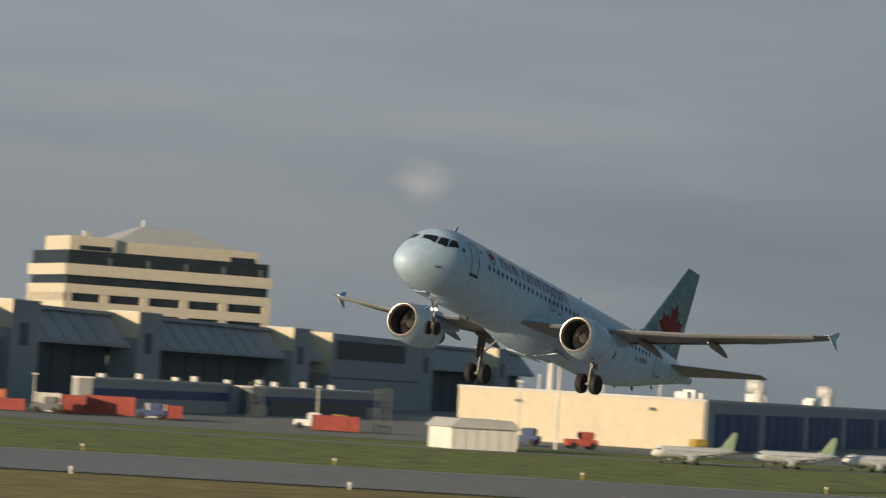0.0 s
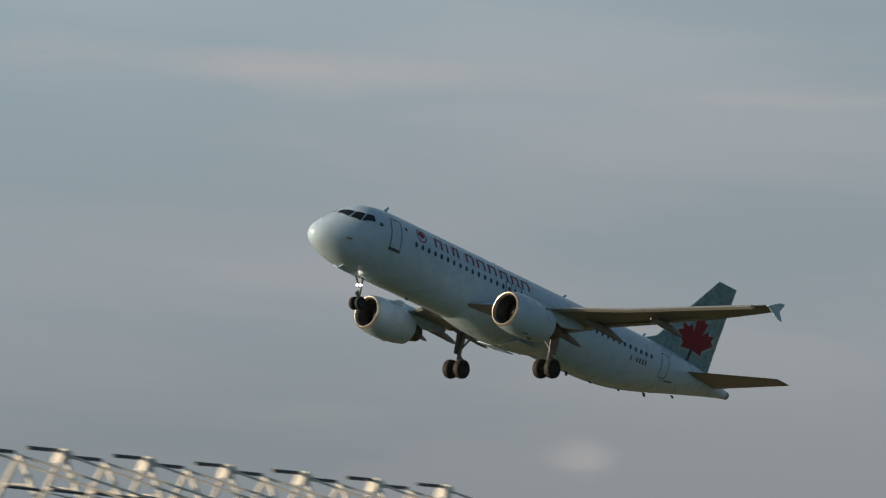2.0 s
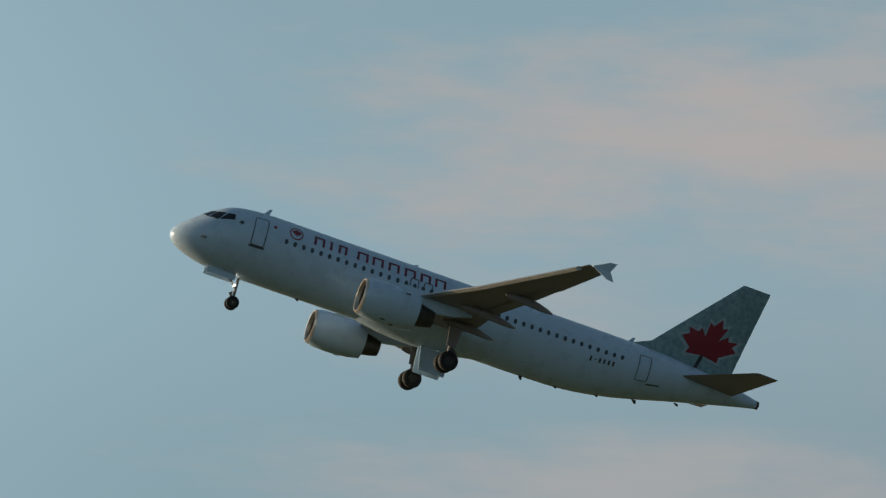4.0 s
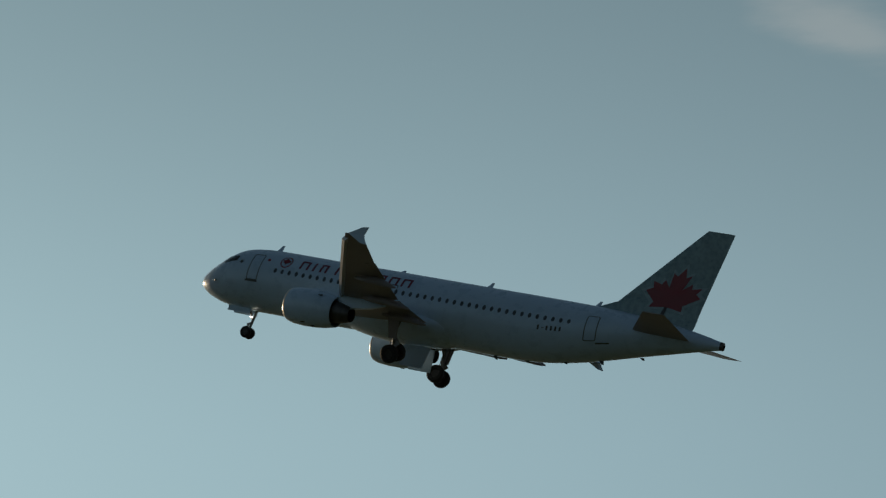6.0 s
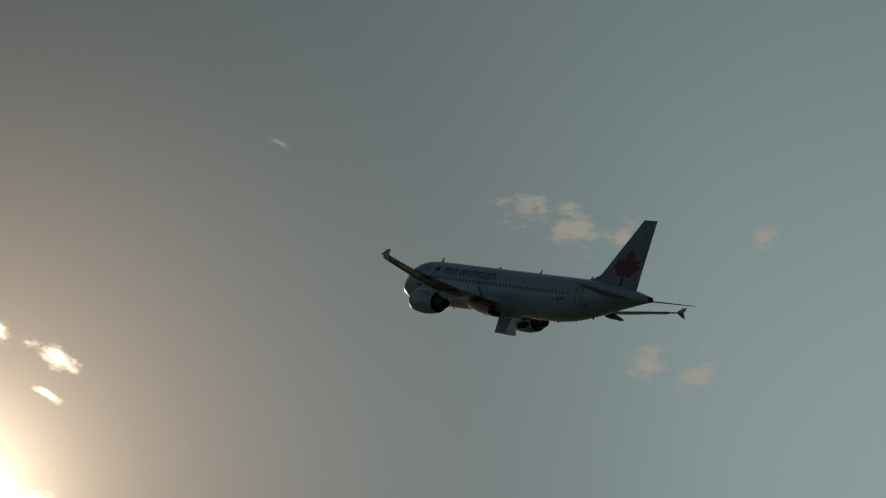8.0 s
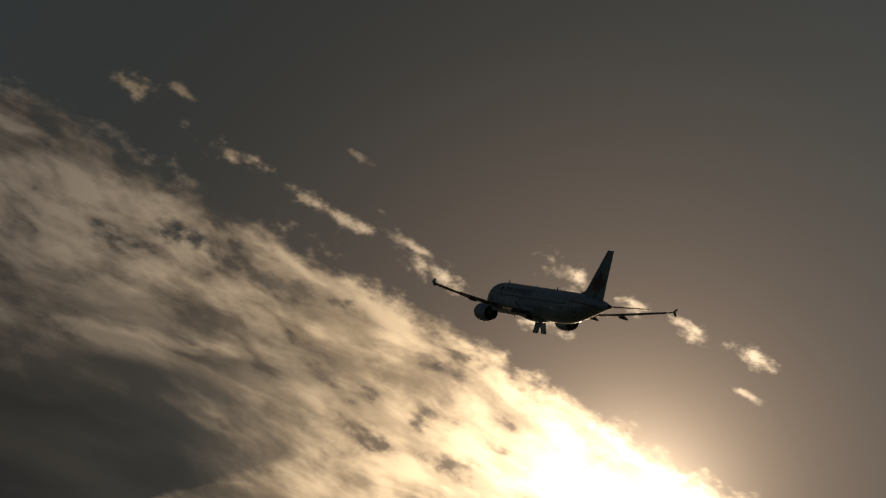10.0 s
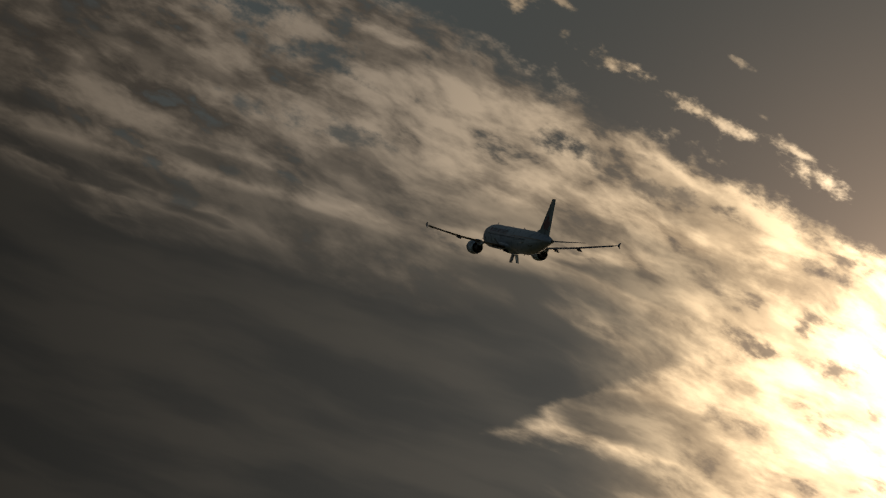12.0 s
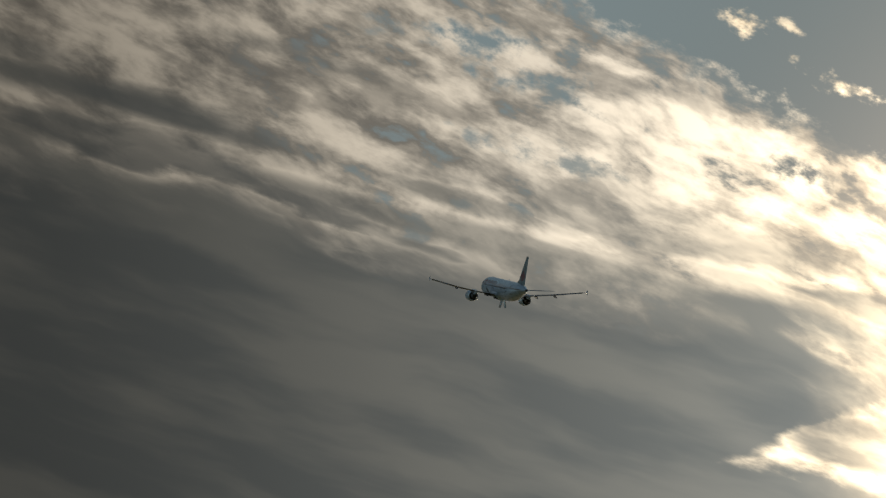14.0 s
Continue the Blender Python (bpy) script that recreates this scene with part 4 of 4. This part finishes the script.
# long grey hangar wing with pilasters
term = building("hangar_wing", grid_at(-35.7, 430), "long dark grey metal-clad hangar wing, pilaster sides coloured cream as sunlit")
part("roof", box(-60, -4.0, -30, 330, 12.4, 12.9), SLATE, term)
part("wall", box(-60, -4.6, -30, 330, 8.2, 12.4), SLATE, term)
BAYS = (0.0, 55.0, 99.0, 167.0, 240.0, 295.0, 330.0)
for y, nxt in zip(BAYS, BAYS[1:]):
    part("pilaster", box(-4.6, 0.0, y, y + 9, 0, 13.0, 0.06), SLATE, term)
    # cream sheet stands for sunlight on the upper side of the pilaster
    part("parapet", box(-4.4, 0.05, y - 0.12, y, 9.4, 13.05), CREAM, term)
    part("coping", box(-4.7, 0.12, y - 0.2, y + 9.1, 13.0, 13.2), ROOFGREY, term)
    part("grille", box(0.0, 0.06, y + 2.6, y + 5.4, 7.2, 10.2), DARKWALL, term)
    part("sloped_roof", loft([[(-4.6, yy, 12.4), (-1.2, yy, 8.4), (-1.2, yy, 7.9), (-5.0, yy, 7.9)] for yy in (y + 9, nxt)]), SLATE, term)
    for j in range(1, int((nxt - y - 9) / 6)):
        u = y + 9 + 6.0 * j
        part("roof_rib", loft([[(-4.6, yy, 12.47), (-1.17, yy, 8.45), (-1.2, yy, 8.4), (-4.6, yy, 12.4)] for yy in (u, u + 0.22)]), DARKWALL, term)
    door = part("hangar_door", box(-5.4, -4.7, y + 9, nxt, 0, 7.9), VOID, term)
    for j in range(int((nxt - y - 9) / 7.6)):
        part("door_post", box(-4.7, -4.5, y + 9 + 7.6 * j, y + 9.5 + 7.6 * j, 0, 7.9), DARKWALL, door)
    part("door_track", box(-4.7, -4.3, y + 9, nxt, 7.5, 7.8), DARKWALL, term)
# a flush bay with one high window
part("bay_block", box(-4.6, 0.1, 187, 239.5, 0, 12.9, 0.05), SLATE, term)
# sunlit end of the bay, painted on as a cream sheet
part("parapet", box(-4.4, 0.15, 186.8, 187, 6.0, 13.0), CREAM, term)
high = part("high_window", box(0.1, 0.2, 190, 230, 8.6, 11.8), DUCT, term)
for j in range(9):
    part("mullion", box(0.2, 0.26, 192 + 4.5 * j, 192.25 + 4.5 * j, 8.6, 11.8), DARKWALL, high)
part("panel_line", box(0.1, 0.16, 187.5, 239, 5.2, 5.5), DARKWALL, term)

annex = building("annex_building", grid_at(-4.1, 436), "low pale annex with a dark blue stripe")
for y0, y1, off, top in ((1, 47, 0, 3.7), (47.3, 104, 3.0, 3.5)):
    part("wall", box(-2.6, off, y0, y1, 0, top, 0.05), SLATE, annex)
    part("stripe", box(off, off + 0.06, y0 + 0.3, y1 - 0.3, top - 2.1, top - 1.0), BLUEDOOR, annex)
    # dark sheet dims the annex end that the sun would brighten
    part("dimmed_wall_end", box(off - 1.7, off + 0.05, y0 - 0.15, y0, 0.2, top + 0.1), DARKWALL, annex)
    part("parapet", box(-2.6, off + 0.1, y0, y1, top, top + 0.25), ROOFGREY, annex)
part("dock_opening", box(3.02, 3.3, 54, 96, 0, 2.0), VOID, annex)
for i in range(9):
    part("roof_unit", box(-2.4 + (i % 3) * 0.7, -1.6 + (i % 3) * 0.7, 8 + i * 10.3, 9.2 + i * 10.3, 3.7 if i < 4 else 3.5, 4.4 + 0.2 * (i % 2), 0.04), ROOFGREY, annex)

# lit warehouse with blue doors
ware = building("warehouse", grid_at(62, 405), "cream warehouse with blue sliding doors and roof vents")
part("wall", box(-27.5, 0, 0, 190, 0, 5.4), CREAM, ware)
# grey sheet puts the shade of the side turned from the sun into colour
part("shaded_side_wall", box(0.0, 0.3, 0.3, 190, 0, 5.5), SLATE, ware)
part("roof_edge", box(-27.6, 0.35, -0.1, 190, 5.4, 5.7), ROOFGREY, ware)
for i in range(6):
    door = part("sliding_door", box(0.3, 0.42, 5 + 31 * i, 31 + 31 * i, 0, 4.2), BLUEDOOR, ware)
    for j in range(4):
        part("door_rib", box(0.42, 0.5, 5.2 + 31 * i + 6.4 * j, 5.5 + 31 * i + 6.4 * j, 0, 4.2), BLUEDOOR, door)
for i, (u, v) in enumerate(((-3, 48), (-3, 101))):
    vent = part("roof_vent", turned(((5.6, 0.7), (6.8, 0.7), (6.9, 0.8), (7.5, 0.8), (7.9, 0.5)), "Z", 16, (u, v, 0), True), ROOFGREY, ware)
    part("vent_hood", turned(((-0.9, 0.85), (0.5, 0.95), (1.2, 0.6)), "X", 16, (u - 0.5, v, 7.6), True), ROOFGREY, vent)
for i in range(9):
    part("roof_unit", box(-5 - 2 * (i % 3), -3.6 - 2 * (i % 3), 8 + 14 * i, 10.4 + 14 * i, 5.7, 6.4 + 0.3 * (i % 2), 0.05), WHITE, ware)
for u, v, h in ((-20, 6, 3.0), (-12, 3, 2.0), (-8, 14, 2.6), (-16, 12, 1.4)):
    part("roof_pipe", rod((u, v, 5.6), (u, v, 5.6 + h * 0.6), 0.11), TUBE, ware)
part("wall_lamp", box(-21, -20.4, -0.4, 0, 4.2, 4.5), DARKWALL, ware)
part("wall_lamp", box(-6, -5.4, -0.4, 0, 4.2, 4.5), DARKWALL, ware)

# cream office tower
office = building("office_tower", Matrix.Translation((-13.2, 694.3, -1.8)) @ pose(0, 0, 0, 0, 0, 22) @ Matrix.Diagonal((1.25, 1.25, 1.25, 1)), "cream precast office tower with dark ribbon windows")
L, W = 36.0, 17.0
part("core", box(0.5, L - 0.5, 0.5, W - 0.5, 0, 23.4), BANDGLASS, office)
part("spandrel", box(-0.1, L + 0.1, -0.1, W + 0.1, 19.4, 21.2, 0.05), STONE, office)
for i in range(6):
    top = 18.0 - 2.75 * i
    part("spandrel", box(0, L, 0, W, top - 1.45, top, 0.04), STONE, office)
    for j in range(6):
        u = max(0.0, j * 6.9 - 0.6) if j < 5 else L - 1.3
        part("pier", box(u, u + 1.3, 0.0, 0.7, top - 2.76, top - 1.45), STONE, office)
    for j in range(10):
        v = j * (W - 1.0) / 9
        part("pier", box(0.0, 0.7, v, v + 1.0, top - 2.76, top - 1.45), STONE, office)
part("crown", box(3.0, L - 2.0, 1.6, W - 1.6, 22.4, 25.3, 0.05), STONE, office)
part("crown_corner", box(0.8, 8.6, 0.8, 12, 22.3, 25.7, 0.05), STONE, office)
part("crown_slot", box(2.4, 8.0, 0.72, 0.85, 23.5, 24.2), BANDGLASS, office)
part("crown_slot", box(L - 7.0, L - 2.6, 1.52, 1.66, 23.0, 24.2), BANDGLASS, office)
for j in range(5):
    part("column", box(7.4 + j * 6.6, 7.9 + j * 6.6, 0.3, 1.0, 21.2, 22.45), DARKWALL, office)
part("roof", loft([[(x0, y0, z), (x1, y0, z), (x1, y1, z), (x0, y1, z)] for x0, x1, y0, y1, z in ((8.7, L - 4.5, 2.2, W - 2.2, 25.2), (15.5, 23, 7, 10, 28.2))]), ROOFGREY, office)
part("mast", rod((16, 8, 28.0), (16, 8, 29.3), 0.22), TUBE, office)
part("roof_hut", box(4.4, 5.4, 4, 5.2, 25.7, 26.7), ROOFGREY, office)

# cream hangar with windows and its neighbours
hangar = building("cream_hangar", grid_at(-47, 402), "tall cream hangar with small paired windows and a blue door")
part("wall", loft([[(-33, yy, 0), (0, yy, 0), (0, yy, 9.5), (-2.6, yy, 12.6), (-31, yy, 12.6), (-33, yy, 10.2)] for yy in (0, 28)]), CREAM, hangar)
for u in (-30, -27.6, -24.6, -22.2, -14.6, -12.0, -9.2, -6.4):
    win = part("window", box(u, u + 1.15, -0.06, 0.02, 8.0, 9.4), BANDGLASS, hangar)
    part("mullion", box(u + 0.5, u + 0.62, -0.1, -0.02, 8.0, 9.4), CREAM, win)
door = part("blue_door", box(-10.5, -1.8, -0.1, 0.0, 0, 5.6), BLUEDOOR, hangar)
for i in range(4):
    part("door_rail", box(-10.5, -1.8, -0.16, -0.06, 1.2 + i * 1.2, 1.36 + i * 1.2), ROOFGREY, door)
part("glass_slope", loft([[(0.35, yy, 9.7), (0.35, yy, 6.4), (-2.1, yy, 12.9), (-2.5, yy, 12.9)] for yy in (0.4, 27.6)]), GLASSROOF, hangar)
part("side_block", box(0.05, 3.6, 1.0, 27, 0, 6.4), CREAM, hangar)
part("side_face", box(3.6, 3.8, 1.2, 27, 0, 6.3), SLATE, hangar)
for i in range(3):
    part("side_window", box(3.8, 3.86, 4 + 5 * i, 5.4 + 5 * i, 3.0, 4.2), BANDGLASS, hangar)
low = building("low_terminal", Matrix.Translation((-80, 446, 0)) @ pose(0, 0, 0, 0, 0, -2), "long low cream terminal block with dark strip windows")
part("wall", box(-90, 0, 0, 24, 0, 9.2), CREAM, low)
for i in range(3):
    part("strip_window", box(-88, -2, -0.06, 0.02, 1.6 + 2.6 * i, 2.3 + 2.6 * i), BANDGLASS, low)
for i in range(8):
    part("roof_unit", box(-86 + 11 * i, -83.4 + 11 * i, 6, 9, 9.2, 10.3 + 0.3 * (i % 2)), ROOFGREY, low)
part("chimney", rod((-62, 5, 9), (-62, 5, 12.4), 0.5), TUBE, low)
part("chimney", rod((-38, 5, 9), (-38, 5, 12.0), 0.5), TUBE, low)

# dark hangar with a stayed steel roof
dark = building("stayed_roof_hangar", grid_at(-94.4, 318), "dark grey hangar under white steel roof trusses and stays")
part("wall", box(-60, 0, -150, 0, 0, 13.0), DARKWALL, dark)
part("roof_edge", box(-60, 0.4, -150, -6.5, 13.0, 13.6), DARKWALL, dark)
# cream colour stands for low sun on the dark wall's parapet
part("sunlit_parapet", box(-6.0, 0.35, -6.4, 0.1, 13.0, 13.9), CREAM, dark)
part("panel_joint", box(0.0, 0.12, -150, -0.2, 11.2, 11.5), SLATE, dark)
part("round_emblem", turned(((0.05, 1.6), (0.12, 1.6), (0.12, 1.25), (0.05, 1.25)), "X", 24, (0, -9.5, 9.2)), CONT_RED, dark)
for i in range(13):
    y = -16.1 - i * 5.2
    big = i % 2 == 0
    top = Vector((-13.2, y, 19.2 if big else 18.7))
    frame_part = part("truss_frame", rod((-9.4, y, 13.4), top, 0.24, 8), TUBE, dark)
    part("truss_leg", rod((-17.0, y, 13.4), top, 0.24, 8), TUBE, frame_part)
    part("truss_tie", rod((-11.0, y, 16.0), (-15.4, y, 16.0), 0.16, 8), TUBE, frame_part)
    if big:
        part("truss_cap", loft([[(x, y - 0.9, top.z - 0.9), (x, y + 0.3, top.z - 0.5), (x, y + 0.5, top.z + 0.1), (x, y - 0.2, top.z + 0.45)] for x in (-13.9, -12.5)]), TUBE, frame_part)
    part("stay", rod(top, (-1.0, y + 14.5, 13.5), 0.13, 6), TUBE, frame_part)
    part("stay", rod((-11.2, y + 2.0, 16.0), (-1.0, y + 13.0, 13.4), 0.10, 6), TUBE, frame_part)
    part("ridge_beam", rod(top + Vector((0, -4.4, 0.25)), top + Vector((0, -0.6, 0.25)), 0.2, 6), DARKWALL, frame_part)
    part("cross_beam", rod((-8.6, y, 15.6), (-8.6, y + 4.2, 15.5), 0.15, 6), DARKWALL, frame_part)


# ---- things on the apron ----
def container(x, y, turn, length, mat, label, height=2.6, width=2.44):
    c = thing("container", pose(x, y, 0.05, 0, 0, turn), label, "container", "containers on the apron")
    part("shell", box(0, length, 0, width, 0.1, height), mat, c)
    ribs = max(4, int(length / 0.8))
    for i in range(ribs):
        u = 0.25 + (length - 0.5) * i / (ribs - 1)
        part("rib", box(u - 0.12, u + 0.12, -0.05, 0.0, 0.25, height - 0.12), mat, c)
    for u in (0, length - 0.2):
        part("corner_post", box(u, u + 0.2, -0.06, width + 0.03, 0.02, height + 0.03), mat, c)
    part("door_bar", box(-0.06, 0.0, 0.5, 0.6, 0.3, height - 0.2), STEEL, c)
    return c


CX = 0.0644
row = 410
px = lambda x: (x - 784) * CX
container(px(272), row + 3, 4, 3.4, CONT_RED, "small red steel container", 2.3)
container(px(326), row, 3, 2.6, CONT_WHITE, "short white steel container standing on the apron", 2.7)
container(px(352), row + 4, 2, 3.2, CONT_BLUE, "short blue steel container", 2.9)
container(px(400), row, 2, 6.0, CONT_RED, "long red steel container", 2.3)
container(px(492), row, 2, 6.2, CONT_ORANGE, "long orange-red steel container", 2.2)
container(px(578), row - 4, 5, 2.9, CONT_RED, "low dark red skip", 1.3)
container(px(640), row - 2, 6, 2.6, CONT_WHITE, "open white steel container", 2.1)
container(px(684), row - 3, 6, 2.4, CONT_RED, "small red steel container", 2.0)
container(px(722), row, 4, 5.2, CONT_RED, "long red steel container", 2.1)
container(px(822), row - 2, 4, 2.0, CONT_WHITE, "short white steel container standing on the apron", 1.6)
container(px(856), row - 2, 4, 1.6, CONT_RED, "low dark red skip", 1.5)
container(px(1090), row - 14, 5, 4.6, CONT_RED, "long red steel container", 1.6)

tent = thing("arched_tent", pose(-32.6, 393, 0, 0, 0, -28), "white arched canvas storage tent on the apron", "tent")
arch = [(math.cos(math.pi * i / 20), math.sin(math.pi * i / 20)) for i in range(21)]
part("canvas", loft([[(u, 3.9 * a, 3.5 * b) for a, b in arch] for u in (-3.2, -1.2, 1.2, 3.2)]), TENT, tent, smooth=True)
for u in (-3.2, 0, 3.2):
    part("rib", loft([[(u + du, 3.95 * a, 3.56 * b) for a, b in arch] for du in (-0.08, 0.08)]), TENT, tent)

shed = thing("gabled_shed", pose(31.4, 352, 0, 0, 0, 18), "small white gabled shed beside the apron", "shed")
part("wall", loft([[(-3.2, y, 0), (3.2, y, 0), (3.2, y, 2.0), (-3.2, y, 2.0)] for y in (-2, 3)]), TENT, shed)
part("roof", loft([[(-3.5, y, 1.95), (3.5, y, 1.95), (2.6, y, 2.75), (-2.6, y, 2.75)] for y in (-2.3, 3.3)]), ROOFGREY, shed)
for i in range(6):
    part("panel_seam", box(-3.0 + i * 1.1, -2.94 + i * 1.1, -2.05, -1.99, 0.05, 1.95), ROOFGREY, shed)


def pole(x, y, h, r, label, arm=0.0):
    p = thing("light_pole", pose(x, y, 0), label, "pole", "poles on the apron")
    part("shaft", rod((0, 0, 0), (0, 0, h), r, 8, r * 0.7), TUBE, p)
    if arm:
        part("arm", box(-arm * 0.6, arm * 0.6, -0.12, 0.12, h - 0.1, h + 0.08), TUBE, p)
    return p


for x, y, h, r in ((37, 366, 6.4, 0.1), (41.5, 372, 9.5, 0.14), (52, 455, 13.0, 0.45), (-10, 424, 4.0, 0.08), (20, 398, 4.6, 0.08)):
    pole(x, y, h, r, "slim pale steel light pole", 0.5 if r < 0.3 else 0)


def scaffold(x, y, h):
    p = thing("scaffold_tower", pose(x, y, 0, 0, 0, 20), "narrow steel scaffold tower on the apron", "scaffold", "scaffolds")
    for u in (-0.6, 0.6):
        for v in (-0.6, 0.6):
            part("post", rod((u, v, 0), (u, v, h), 0.06, 6), STEEL, p)
    for i in range(int(h / 0.9)):
        part("rung", rod((-0.6, -0.6, 0.8 + 0.9 * i), (0.6, -0.6, 0.8 + 0.9 * i), 0.05, 6), STEEL, p)
        part("brace", rod((-0.6, -0.6, 0.8 + 0.9 * i), (0.6, -0.6, 1.7 + 0.9 * i), 0.04, 6), STEEL, p)


scaffold(14.2, 412, 4.6)
scaffold(27.0, 400, 4.8)


def tug(x, y, turn, mat, label):
    """A small apron vehicle."""
    v = thing("apron_vehicle", pose(x, y, 0.05, 0, 0, turn), label, "vehicle", "apron vehicles")
    part("body", box(-1.6, 1.6, -0.75, 0.75, 0.35, 1.0, 0.08), mat, v)
    part("cab", box(-1.2, 0.2, -0.7, 0.7, 1.0, 1.75, 0.12), mat, v)
    part("windscreen", box(0.18, 0.24, -0.6, 0.6, 1.1, 1.65), GLASS, v)
    for u in (-1.0, 1.0):
        for w in (-0.72, 0.72):
            part("wheel", turned(((-0.12, 0.34), (0.12, 0.34)), "Y", 14, (u, w, 0.36), True), RUBBER, v)


tug(22.0, 399, 200, YELLOW, "small yellow apron tug")
tug(19.5, 402, 170, WHITE, "small white apron van")
tug(40.0, 384, 160, CONT_BLUE, "dark blue apron vehicle")
tug(45.0, 379, 190, CONT_RED, "dark red apron vehicle")
tug(36.5, 378, 190, WHITE, "small white apron van")
tug(-8.0, 404, 170, DARKWALL, "dark grey apron vehicle")
tug(3.0, 404, 170, CONT_BLUE, "dark blue apron vehicle")
tug(-46, 392, 170, CONT_BLUE, "dark blue apron vehicle")


def marker(x, y, mat=YELLOW, h=0.8):
    p = thing("edge_marker", pose(x, y, 0.02), "small taxiway edge light on a stub", "marker", "edge markers")
    part("stub", rod((0, 0, 0), (0, 0, h), 0.06, 8), mat, p)
    part("lens", turned(((h, 0.1), (h + 0.12, 0.1), (h + 0.17, 0.04)), "Z", 10, caps=True), WHITE, p)


for i in range(9):
    marker(-46 + 14.5 * i, 237.5, WHITE, 0.25)
    marker(-52 + 16.5 * i, 279.5, YELLOW, 0.3)

# small parked jets in the sun
for i, (x, y, turn) in enumerate(((49.4, 342, 205), (59.6, 348, 203), (69.0, 354, 204))):
    airliner(pose(x, y, 1.06, 0, 0, turn), "small white business jet parked on the apron", 0.25, WHITE, GREEN, "", False, "parked jets")
    if i == 1:
        tug(x - 3.0, y + 28.0, 20, YELLOW, "small yellow apron tug")

# widebody rolling along the far runway
ROLL_AT = Vector((-56.2, 343.7, 5.06))
roller, roller_gear = airliner(pose(*ROLL_AT, 0, 0, 50), "white widebody airliner with a red cross-marked tail rolling", 1.2, WHITE, CROSSRED, "cross", False)


# ---- what moves ----
def motions():
    walk(jet, [(r[0], jet_pose(*r)) for r in JET_ROWS])
    fold = {1: ((0, 0), (4.6, 0), (5.4, 9), (6.0, 20), (6.5, 28), (7.0, 42), (7.6, 64), (8.3, 88), (14, 88)),
            -1: ((0, 0), (4.8, 0), (5.5, 4), (6.0, 10), (6.5, 14), (7.0, 25), (7.7, 50), (8.6, 88), (14, 88))}
    for sy in (1, -1):
        at = Vector((18 - 17.3, sy * 3.75, -1.35))
        walk(gear["main", sy], [(t, pose(*at, -sy * a, 0, 0)) for t, a in fold[sy]])
        at = Vector((18 - 17.4, sy * 0.28, -2.40))
        walk(gear["main_door", sy], [(t, pose(*at, -sy * a, 0, 0)) for t, a in ((0, 0), (2.2, 0), (3.0, 60), (3.6, 88), (14, 88))])
        at = Vector((18 - 4.75, sy * 0.40, -1.98))
        walk(gear["nose_door", sy], [(t, pose(*at, sy * a, 0, 0)) for t, a in ((0, 0), (1.8, 0), (2.4, 70), (3.0, 85), (7.6, 85), (9.0, 0), (14, 0))])
    at = Vector((18 - 5.0, 0, -1.85))
    walk(gear["nose"], [(t, pose(*at, 0, -a, 0)) for t, a in ((0, 0), (4.2, 0), (5.6, 11), (6.5, 13), (7.2, 20), (7.9, 62), (8.8, 100), (14, 100))])
    ahead = Vector((math.cos(radians(50)), math.sin(radians(50)), 0))
    walk(roller, [(t, pose(*(ROLL_AT + ahead * d), 0, 0, 50)) for t, d in ((0, -4.5), (1.0, 0), (2.0, 4), (4.0, 10), (8.0, 16), (14, 16))])


motions()
